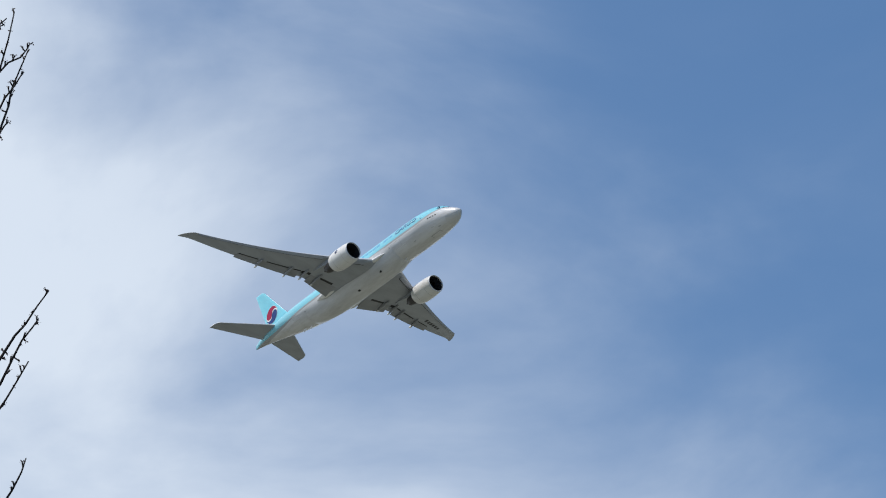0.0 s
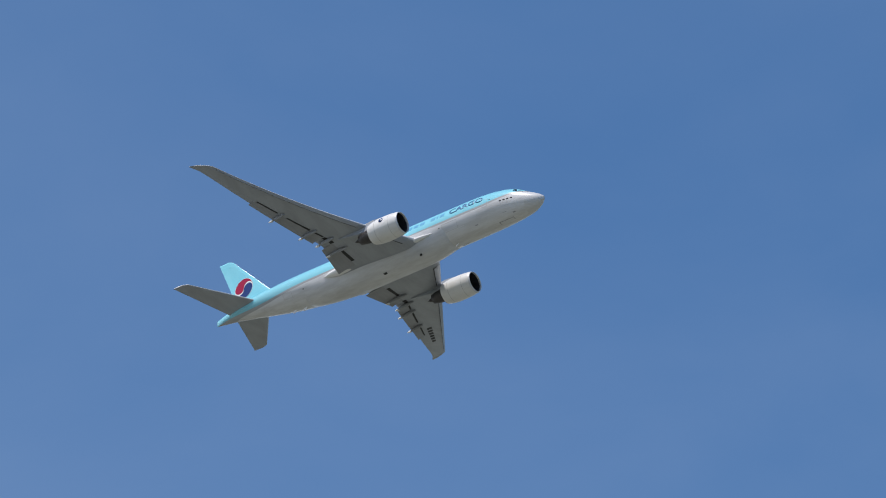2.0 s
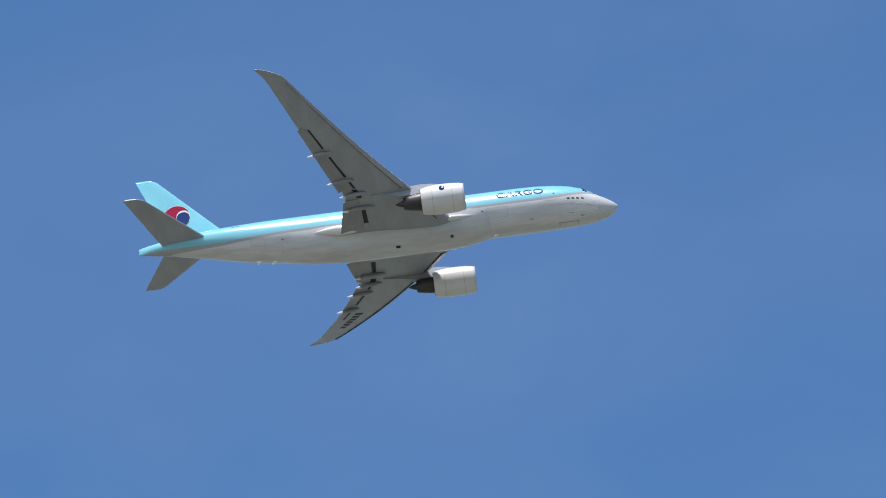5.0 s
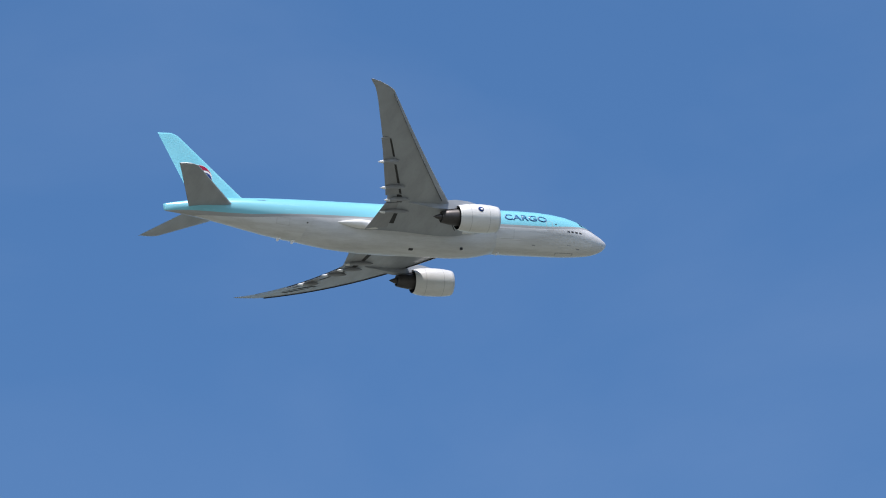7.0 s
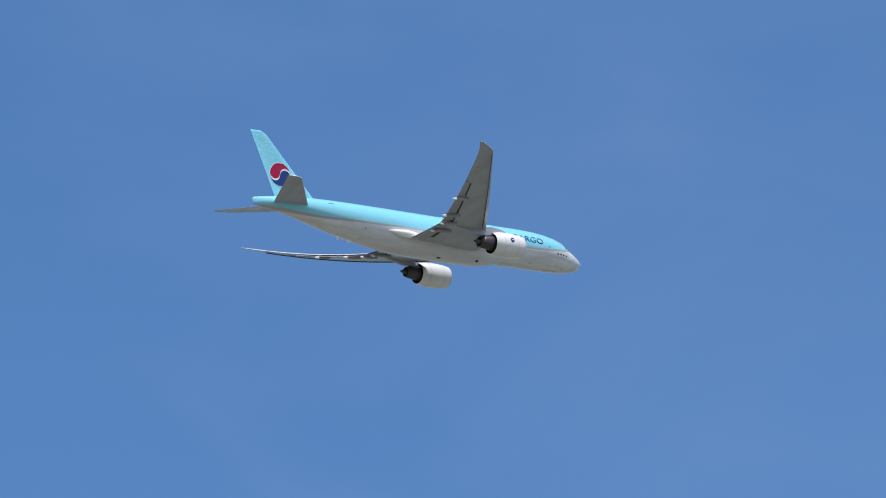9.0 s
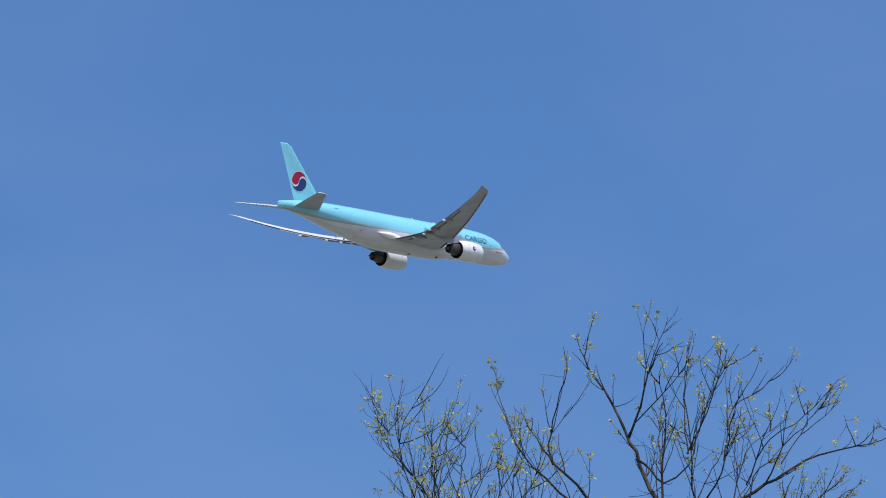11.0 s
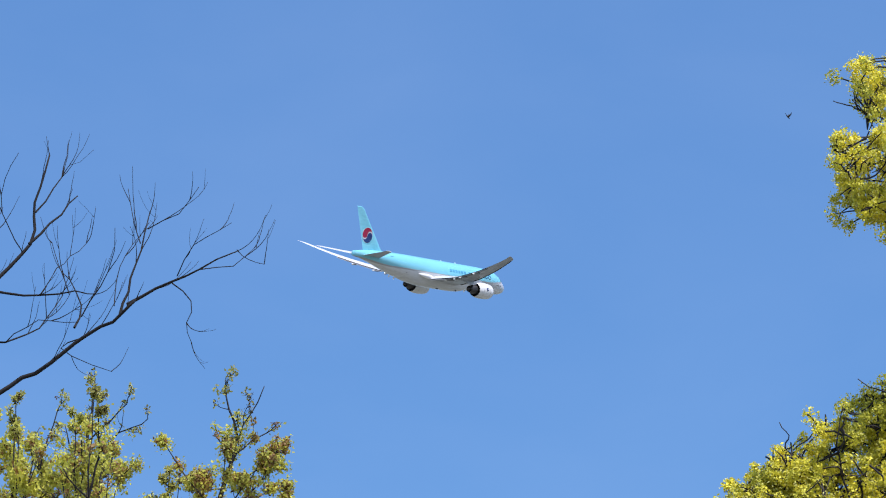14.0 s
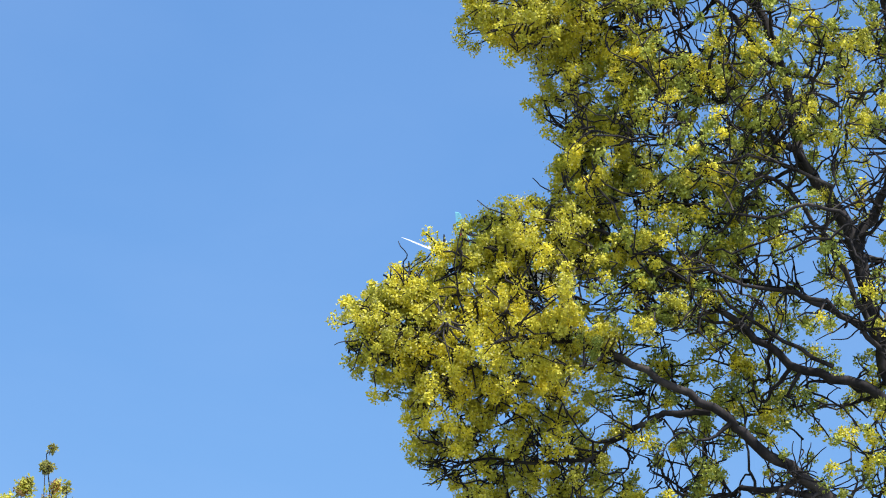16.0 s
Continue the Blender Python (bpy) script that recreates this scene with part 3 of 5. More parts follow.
# tail
for side in (-1, 1):
    airfoil_surface("tailplane", [0.0, 1.2, 3.0, 6.0, 9.0, 10.3, 10.65], [(0, -23.0), (1.2, -24.0), (10.3, -31.5), (10.65, -32.4)],
                         [(0, -30.2), (1.2, -30.5), (10.3, -34.1), (10.65, -34.3)], lambda y: 1.03 + 0.125 * y, [(0, 0.10), (11, 0.085)], side,
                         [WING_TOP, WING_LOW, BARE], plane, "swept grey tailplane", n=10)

FIN_LE = [(1.2, -20.0), (2.9, -22.0), (3.6, -22.7), (12.2, -30.55), (12.5, -31.05), (12.72, -31.6)]
FIN_TE = [(1.2, -29.0), (2.9, -29.6), (12.72, -33.5)]
rings = []
for z in (1.2, 2.9, 4.0, 6.0, 8.0, 10.0, 11.5, 12.2, 12.5, 12.72):
    le, te = lerp(FIN_LE, z), lerp(FIN_TE, z)
    rings.append([(p[0], p[1], z) for p in section(le, te, 0.0, 0.095 if z < 12.4 else 0.06, 0.0, 10)])
rings = [[(p[0], p[1] - 0.0, p[2]) for p in r] for r in rings]
m = len(rings[0])
v, f = loft(rings)
idx = []
for i in range(len(rings) - 1):
    idx += [1 if 9 <= j < 11 else 0 for j in range(m)]
fin = part("fin", mesh_of("fin", v, [q[::-1] for q in f], [FIN, POLISHED], True, idx + [0, 0]), plane, "light blue tail fin with a bare metal leading edge")


def fin_side(x, z):
    """Starboard surface of the fin."""
    le, te = lerp(FIN_LE, z), lerp(FIN_TE, z)
    c = le - te
    u = (le - x) / c
    t = 5 * 0.095 * (0.2969 * math.sqrt(max(u, 0)) - 0.126 * u - 0.3516 * u * u + 0.2843 * u ** 3 - 0.1036 * u ** 4)
    camber = 0.02 * math.sin(math.pi * u) + 0.012 * math.sin(math.pi * u * u)
    return c * (camber - t * 0.92)


# a white disc, and on it an upper and a lower comma with a white S between them
def emblem_piece(name, turn, low, size, lift, mat, label):
    cx, cz, r = -28.35, 6.10, 1.88
    a, rings = radians(turn), []
    for i in range(41):
        p = size * (-0.996 + 1.992 * i / 40)
        rim = math.sqrt(size ** 2 - p * p)
        foot = min(max(low(p, rim), -rim), rim)
        row = []
        for k in range(9):
            q = rim + (foot - rim) * k / 8
            x, z = cx + r * (p * math.cos(a) - q * math.sin(a)), cz + r * (p * math.sin(a) + q * math.cos(a))
            row.append((x, fin_side(x, z) - lift, z))
        rings.append(row + [(x, y + 0.02, z) for x, y, z in row[::-1]])
    part(name, mesh_of(name, *loft(rings), mat, False), fin, label)


def s_curve(p, rim):
    return (-1 if p < 0 else 1) * math.sqrt(max(0.2304 - (abs(p) - 0.485) ** 2, 0.0)) + 0.085


emblem_piece("emblem_ground", 0, lambda p, rim: -rim, 1.0, 0.03, CLEAN, "white round emblem ground")
emblem_piece("emblem_upper", -2, s_curve, 0.97, 0.06, RED, "red upper half of the emblem")
emblem_piece("emblem_lower", 178, s_curve, 0.97, 0.06, NAVY, "navy lower half of the emblem")
v, f = turned([(-63.55 + 30 - 0.02, 0.02), (-33.5, 0.12), (-33.2, 0.13)], (0, 0, 1.28), 12)
part("exhaust_outlet", mesh_of("exhaust_outlet", v, f, DARK), fuselage, "dark tail exhaust outlet")


# ---------------------------------------------------------------- ground
def build_ground():
    """One sheet to the horizon, with gentle swells far out."""
    verts, faces = [], []
    radii = [0, 6, 15, 30, 60, 120, 250, 500, 900, 1600, 2600, 4200]
    n = 72
    verts.append((0, 0, 0))
    for r in radii[1:]:
        for j in range(n):
            a = 2 * math.pi * j / n
            x, y = r * math.cos(a), r * math.sin(a)
            verts.append((x, y, (noise.noise((x * 0.004, y * 0.004, 0.3)) * min(r / 300, 1) * 3 if r > 60 else 0)))
    for j in range(n):
        faces.append((0, 1 + j, 1 + (j + 1) % n))
    for i in range(len(radii) - 2):
        for j in range(n):
            k = (j + 1) % n
            faces.append((1 + i * n + j, 1 + (i + 1) * n + j, 1 + (i + 1) * n + k, 1 + i * n + k))
    tagged(new("ground", mesh_of("ground", verts, faces, GRASS)), "dry spring grass reaching to the horizon", "ground", kind="structure")


build_ground()


# ---------------------------------------------------------------- trees
rng = np.random.default_rng(7)


class Wood:
    """Gathers tapered tubes into one mesh."""

    def __init__(self):
        self.v, self.f = [], []

    def tube(self, pts, r0, r1, sides=5):
        pts = [Vector(p) for p in pts]
        n = len(pts)
        base = len(self.v)
        side = Vector((0.3, 0.9, 0.1))
        for i, p in enumerate(pts):
            d = (pts[min(i + 1, n - 1)] - pts[max(i - 1, 0)]).normalized()
            a = d.cross(side)
            if a.length < 0.05:
                a = d.cross(Vector((1, 0, 0)))
            a.normalize()
            b = d.cross(a)
            r = r0 + (r1 - r0) * (i / (n - 1)) ** 0.8
            for k in range(sides):
                u = 2 * math.pi * k / sides
                q = p + (a * math.cos(u) + b * math.sin(u)) * r
                self.v.append((q.x, q.y, q.z))
        for i in range(n - 1):
            for k in range(sides):
                m = (k + 1) % sides
                self.f.append((base + i * sides + k, base + i * sides + m, base + (i + 1) * sides + m, base + (i + 1) * sides + k))
        self.f.append(tuple(base + (n - 1) * sides + k for k in range(sides)))

    def mesh(self, name, mat):
        return mesh_of(name, self.v, self.f, mat)


def curve_through(pts, step=0.12, wobble=0.012):
    """A Catmull-Rom curve through way points, with small kinks."""
    p = [Vector(q) for q in pts]
    p = [p[0] * 2 - p[1]] + p + [p[-1] * 2 - p[-2]]
    res = []
    for i in range(1, len(p) - 2):
        k = max(2, int((p[i + 1] - p[i]).length / step))
        for j in range(k):
            u = j / k
            q = 0.5 * (2 * p[i] + (p[i + 1] - p[i - 1]) * u + (2 * p[i - 1] - 5 * p[i] + 4 * p[i + 1] - p[i + 2]) * u * u
                       + (3 * p[i] - p[i - 1] - 3 * p[i + 1] + p[i + 2]) * u ** 3)
            res.append(q + Vector(rng.normal(0, wobble, 3)))
    res.append(p[-2])
    return res


def sprig(start, way, length, rise, bend, steps=7):
    """A free twig: starts along way, turns towards the light, kinks a little."""
    pts, d = [Vector(start)], Vector(way).normalized()
    for i in range(steps):
        d = (d + Vector((0, 0, rise)) + Vector(rng.normal(0, bend, 3))).normalized()
        pts.append(pts[-1] + d * (length / steps))
    return pts


def leaf_cloud(name, centres, per, radius, size, mat, spread=0.45, outward=False):
    """Many small diamond leaves round centres, in one mesh."""
    c = np.repeat(np.asarray(centres, float), per, axis=0)
    n = len(c)
    off = rng.normal(0, 1, (n, 3))
    off /= np.linalg.norm(off, axis=1)[:, None]
    off *= (rng.random((n, 1)) ** spread) * radius * np.repeat(rng.uniform(0.65, 1.25, (len(centres), 1)), per, axis=0)
    c = c + off
    u = off / (np.linalg.norm(off, axis=1)[:, None] + 1e-6) + rng.normal(0, 0.6, (n, 3))
    u /= np.linalg.norm(u, axis=1)[:, None]
    w = np.cross(u, rng.normal(0, 1, (n, 3)))
    if outward:      # petals lie over the tuft like a skin
        w = u
        u = np.cross(w, rng.normal(0, 1, (n, 3)))
        u /= np.linalg.norm(u, axis=1)[:, None]
        w = np.cross(u, w)
    w /= np.linalg.norm(w, axis=1)[:, None]
    nrm = np.cross(u, w)
    s = rng.uniform(0.6, 1.3, (n, 1)) * size
    v = np.stack([c, c + u * s * 0.5 + w * s * 0.32 + nrm * s * 0.08, c + u * s, c + u * s * 0.5 - w * s * 0.32 + nrm * s * 0.08], axis=1).reshape(-1, 3)
    me = bpy.data.meshes.new(name)
    me.vertices.add(4 * n)
    me.vertices.foreach_set("co", v.ravel())
    me.loops.add(4 * n)
    me.loops.foreach_set("vertex_index", np.arange(4 * n))
    me.polygons.add(n)
    me.polygons.foreach_set("loop_start", np.arange(0, 4 * n, 4))
    me.materials.append(mat)
    me.update()
    me.validate()
    return me


class Tree:
    """A tree at a compass heading and distance from the eye; its own axes are right, away and up, in metres from its foot."""

    def __init__(self, name, label, heading, dist, bark_mat, category="tree"):
        a = radians(heading)
        self.dist = dist
        self.top = tagged(new(name), label, category)
        self.top.matrix_world = Matrix(((math.cos(a), -math.sin(a), 0, -math.sin(a) * dist),
                                        (math.sin(a), math.cos(a), 0, math.cos(a) * dist), (0, 0, 1, 0), (0, 0, 0, 1)))
        self.bark = bark_mat
        self.lines = []

    def at(self, right, up, away):
        """A place that keeps its bearing when it lies nearer or farther than the foot."""
        k = 1 + away / self.dist
        return Vector((right * k, away, EYE[2] + (up - EYE[2]) * k))

    def limb(self, pts, r0, r1, lean=0.0, start=0.0, name="limb", sides=8, wobble=0.010):
        n = len(pts)
        places = [self.at(p[0], p[1], start + lean * i / (n - 1)) for i, p in enumerate(pts)]
        line = curve_through(places, 0.10, wobble)
        w = Wood()
        w.tube(line, r0, r1, sides)
        part(name, w.mesh(name, self.bark), self.top)
        self.lines.append((line, r0, r1))
        return line

    def trunk(self, right, up, r0, r1):
        pts = [(0.0, 0, -0.05), (0.03, 0.1, up * 0.3), (right * 0.5 - 0.04, 0.05, up * 0.65), (right, 0, up)]
        line = curve_through(pts, 0.4, 0.012)
        w = Wood()
        w.tube(line, r0, r1, 12)
        part("trunk", w.mesh("trunk", self.bark), self.top)

    def twigs(self, per_m, length, rise, spread, r, second=2.0, second_len=0.45, bend=0.10, skip=0.2, name="brushwood", fwd=0.7, fade=0.8):
        """Twigs along the limbs, and finer ones along those; returns the tips and places along them."""
        w, tips, along = Wood(), [], []
        for line, r0, r1 in self.lines:
            n = len(line)
            total = sum((b - a).length for a, b in zip(line, line[1:]))
            for _ in range(max(1, int(total * per_m))):
                i = int(n * (skip + (1 - skip) * rng.random())) if rng.random() > 0.03 else n - 1
                i = min(max(i, 1), n - 1)
                d = (line[i] - line[i - 1]).normalized()
                way = d * fwd + Vector(rng.normal(0, spread, 3)) * Vector((1, 0.8, 0.7)) + Vector((0, 0, 0.25))
                ln = length * rng.uniform(0.45, 1.15) * (1.15 - fade * i / n)
                pts = sprig(line[i], way, ln, rise, bend)
                w.tube(pts, r * rng.uniform(0.8, 1.2), r * 0.35, 4)
                tips.append(pts[-1])
                along += pts[3:]
                for _ in range(rng.poisson(second)):
                    k = rng.integers(2, len(pts) - 1)
                    d2 = (pts[k + 1] - pts[k]).normalized()
                    q = sprig(pts[k], d2 * 0.7 + Vector(rng.normal(0, spread * 0.8, 3)), ln * second_len * rng.uniform(0.5, 1.2), rise, bend, 5)
                    w.tube(q, r * 0.55, r * 0.28, 3)
                    tips.append(q[-1])
                    along += q[2:]
        part(name, w.mesh(name, self.bark), self.top, kind="stuff")
        return tips, along


    def leaf_heads(self, tips, along, share, share_along, radius, size):
        """A small opening head of leaves at most tips, smaller ones on the way."""
        a = pick(tips, int(len(tips) * share))
        b = pick(along, int(len(along) * share_along))
        part("young_leaves", leaf_cloud("young_leaves", a, 9, radius, size, BUD_LEAF), self.top, "tiny yellow-green leaves", "stuff")
        part("bud_spray", leaf_cloud("bud_spray", b, 5, radius * 0.5, size * 0.8, BUD_LEAF), self.top, "opening buds along the twigs", "stuff")
        part("bud_casing", leaf_cloud("bud_casing", pick(a, int(len(a) * 0.7)), 4, radius * 0.35, size * 0.6, BUD), self.top, "dark bud scales", "stuff")


def pick(points, count):
    idx = rng.choice(len(points), min(count, len(points)), replace=False)
    return [tuple(points[i]) for i in idx]


# a bare tree with swelling buds, beside the first view
t0 = Tree("budding_tree", "bare tree with dark twigs and small swelling buds", 58.16, 20.0, BARK_DARK)
t0.trunk(-0.3, 8.06, 0.11, 0.04)
for pts, r0 in (([(-0.3, 7.6), (0.1, 9.2), (0.40, 9.95), (0.46, 10.2), (0.54, 10.42)], 0.03),
                ([(0.0, 9.0), (0.28, 9.9), (0.40, 10.32), (0.47, 10.64)], 0.02),
                ([(-0.3, 7.6), (0.2, 8.3), (0.41, 8.60), (0.52, 8.83), (0.60, 8.95)], 0.02),
                ([(0.1, 8.2), (0.41, 8.74), (0.53, 8.92), (0.65, 9.10)], 0.016),
                ([(-0.3, 7.4), (0.2, 7.7), (0.47, 8.04), (0.54, 8.21)], 0.018),
                ([(0.2, 9.4), (0.38, 9.92), (0.44, 10.02)], 0.012), ([(0.1, 9.6), (0.36, 10.25), (0.50, 10.38), (0.55, 10.46)], 0.012),
                ([(0.1, 9.3), (0.36, 10.0), (0.47, 10.22), (0.52, 10.30)], 0.012), ([(0.1, 9.9), (0.34, 10.45), (0.43, 10.60)], 0.010), ([(0.2, 8.1), (0.44, 8.52), (0.55, 8.72)], 0.010)):
    t0.limb([(x, z + 0.46) for x, z in pts], r0, 0.0035, rng.uniform(-0.3, 0.3), sides=6, wobble=0.004)
w = Wood()
buds = []
for line, r0, r1 in t0.lines:
    for i in range(3, len(line)):
        for _ in range(2):
            d = Vector(rng.normal(0, 1, 3)) + (line[i] - line[i - 1]).normalized() * 0.9
            q = sprig(line[i] + (line[i - 1] - line[i]) * rng.random(), d, rng.uniform(0.018, 0.042), 0.3, 0.1, 2)
            w.tube(q, 0.0035, 0.0045, 4)
            buds.append(tuple(q[-1]))
part("spurs", w.mesh("spurs", BARK_DARK), t0.top, kind="stuff")
part("buds", leaf_cloud("buds", buds, 5, 0.007, 0.010, BUD), t0.top, "small dark brown buds", "stuff")

# the open tree with young leaves that the jet passes behind
ta = Tree("leafing_tree", "open grey-barked tree with tiny yellow-green new leaves", -54.66, 32.0, BARK_GREY)
ta.trunk(0.0, 9.72, 0.15, 0.054)
ta.limb([(0.0, 9.70), (0.06, 9.90), (0.09, 10.06), (0.12, 10.29), (0.11, 10.36)], 0.054, 0.030)
for pts, r0, r1, lean in (([(0.11, 10.36), (0.03, 10.51), (-0.16, 10.84), (-0.24, 11.12), (-0.36, 11.37), (-0.54, 11.55), (-0.63, 11.67), (-0.72, 11.82)], 0.024, 0.004, -0.5),
                          ([(-0.24, 11.1), (-0.42, 11.24), (-0.6, 11.42), (-0.77, 11.6), (-0.88, 11.84), (-0.98, 12.14)], 0.012, 0.003, 0.3),
                          ([(-0.54, 11.55), (-0.59, 11.7), (-0.52, 12.01), (-0.43, 12.33)], 0.009, 0.003, -0.3),
                          ([(0.12, 10.31), (0.21, 10.51), (0.36, 10.73), (0.3, 11.08), (0.2, 11.34), (0.05, 11.71), (-0.08, 12.02), (-0.27, 12.35), (-0.28, 12.49), (-0.24, 12.68)], 0.03, 0.003, 0.4),
                          ([(0.35, 10.75), (0.3, 11.18), (0.31, 11.58), (0.32, 11.95), (0.29, 12.19)], 0.017, 0.003, -0.4),
                          ([(0.1, 11.58), (0.21, 11.48), (0.31, 11.38), (0.5, 11.53), (0.56, 11.72), (0.66, 12.03), (0.79, 12.34)], 0.01, 0.003, 0.5),
                          ([(0.05, 11.75), (0.14, 12.02), (0.2, 12.26), (0.27, 12.43), (0.32, 12.53)], 0.011, 0.003, -0.4),
                          ([(0.36, 10.73), (0.57, 10.93), (0.92, 11.25), (1.24, 11.44), (1.42, 11.55), (1.61, 11.62), (1.9, 11.67), (2.1, 11.76)], 0.024, 0.003, 0.6),
                          ([(0.57, 10.95), (0.53, 11.35), (0.53, 11.65), (0.48, 12.09), (0.53, 12.4)], 0.01, 0.003, 0.4),
                          ([(0.57, 11.15), (0.76, 11.45), (0.82, 11.72), (0.88, 11.96)], 0.009, 0.003, -0.5),
                          ([(0.97, 11.25), (1.06, 11.49), (1.29, 11.63)], 0.008, 0.003, 0.2),
                          ([(1.1, 11.36), (1.24, 11.66), (1.43, 11.83)], 0.008, 0.003, -0.3),
                          ([(0.09, 10.08), (0.35, 10.28), (0.61, 10.52), (0.92, 10.67), (0.97, 10.72), (1.35, 10.79), (1.61, 11.03), (1.87, 11.06)], 0.028, 0.004, -0.5),
                          ([(1.35, 10.79), (1.67, 10.78), (1.82, 10.87)], 0.008, 0.003, 0.3),
                          ([(0.99, 10.6), (1.08, 10.47), (1.26, 10.36), (1.39, 10.41)], 0.009, 0.003, 0.2),
                          ([(0.97, 10.72), (1.19, 10.96), (1.24, 11.22), (1.32, 11.43)], 0.01, 0.003, -0.3),
                          ([(1.24, 11.02), (1.48, 11.13), (1.74, 11.3)], 0.007, 0.003, 0.4),
                          ([(0.75, 10.58), (0.65, 10.82), (0.63, 11.05)], 0.008, 0.003, 0.3),
                          ([(0.97, 10.72), (0.94, 10.89), (0.95, 11.05)], 0.007, 0.004, 0.0),
                          ([(0.75, 9.76), (0.91, 10.06), (1.07, 10.29), (1.18, 10.46)], 0.009, 0.003, 0.5),
                          ([(0.63, 9.83), (0.66, 10.15), (0.75, 10.42)], 0.008, 0.003, -0.4),
                          ([(0.04, 9.89), (0.42, 10.02), (0.61, 10.29)], 0.009, 0.003, 0.4),
                          ([(0.1, 10.54), (0.06, 10.48), (0.08, 10.66), (0.11, 10.78)], 0.006, 0.003, 0.0),
                          ([(0.51, 11.62), (0.48, 11.97), (0.51, 12.45)], 0.0065, 0.0025, 0.3),
                          ([(0.49, 11.62), (0.66, 11.97), (0.79, 12.31), (0.92, 12.52)], 0.0065, 0.0025, -0.3),
                          ([(0.78, 11.56), (0.85, 11.97), (1.08, 12.14), (1.27, 12.33)], 0.0065, 0.0025, 0.4),
                          ([(0.94, 11.35), (1.14, 11.73), (1.34, 11.86), (1.57, 12.07)], 0.0065, 0.0025, -0.4),
                          ([(1.21, 11.52), (1.37, 11.76), (1.51, 11.96), (1.7, 12.03)], 0.0065, 0.0025, 0.2),
                          ([(0.29, 11.45), (0.28, 11.8), (0.3, 12.04)], 0.0065, 0.0025, 0.5),
                          ([(0.03, 11.76), (0.33, 12.14), (0.49, 12.31)], 0.0065, 0.0025, -0.5),
                          ([(0.97, 10.78), (1.2, 11.05), (1.46, 11.21), (1.72, 11.42)], 0.0065, 0.0025, 0.4),
                          ([(0.84, 11.18), (0.95, 11.62), (1.14, 11.79)], 0.0065, 0.0025, 0.3),
                          ([(0.55, 11.18), (0.68, 11.49), (0.88, 11.76)], 0.0065, 0.0025, 0.6)):
    ta.limb(pts, r0, r1, lean, wobble=0.007)
tips, along = ta.twigs(6.6, 0.58, 0.09, 0.54, 0.0046, 2.1, 0.55, 0.10, 0.18, fade=0.88, fwd=0.8)
ta.leaf_heads(tips, along, 0.36, 0.02, 0.028, 0.026)

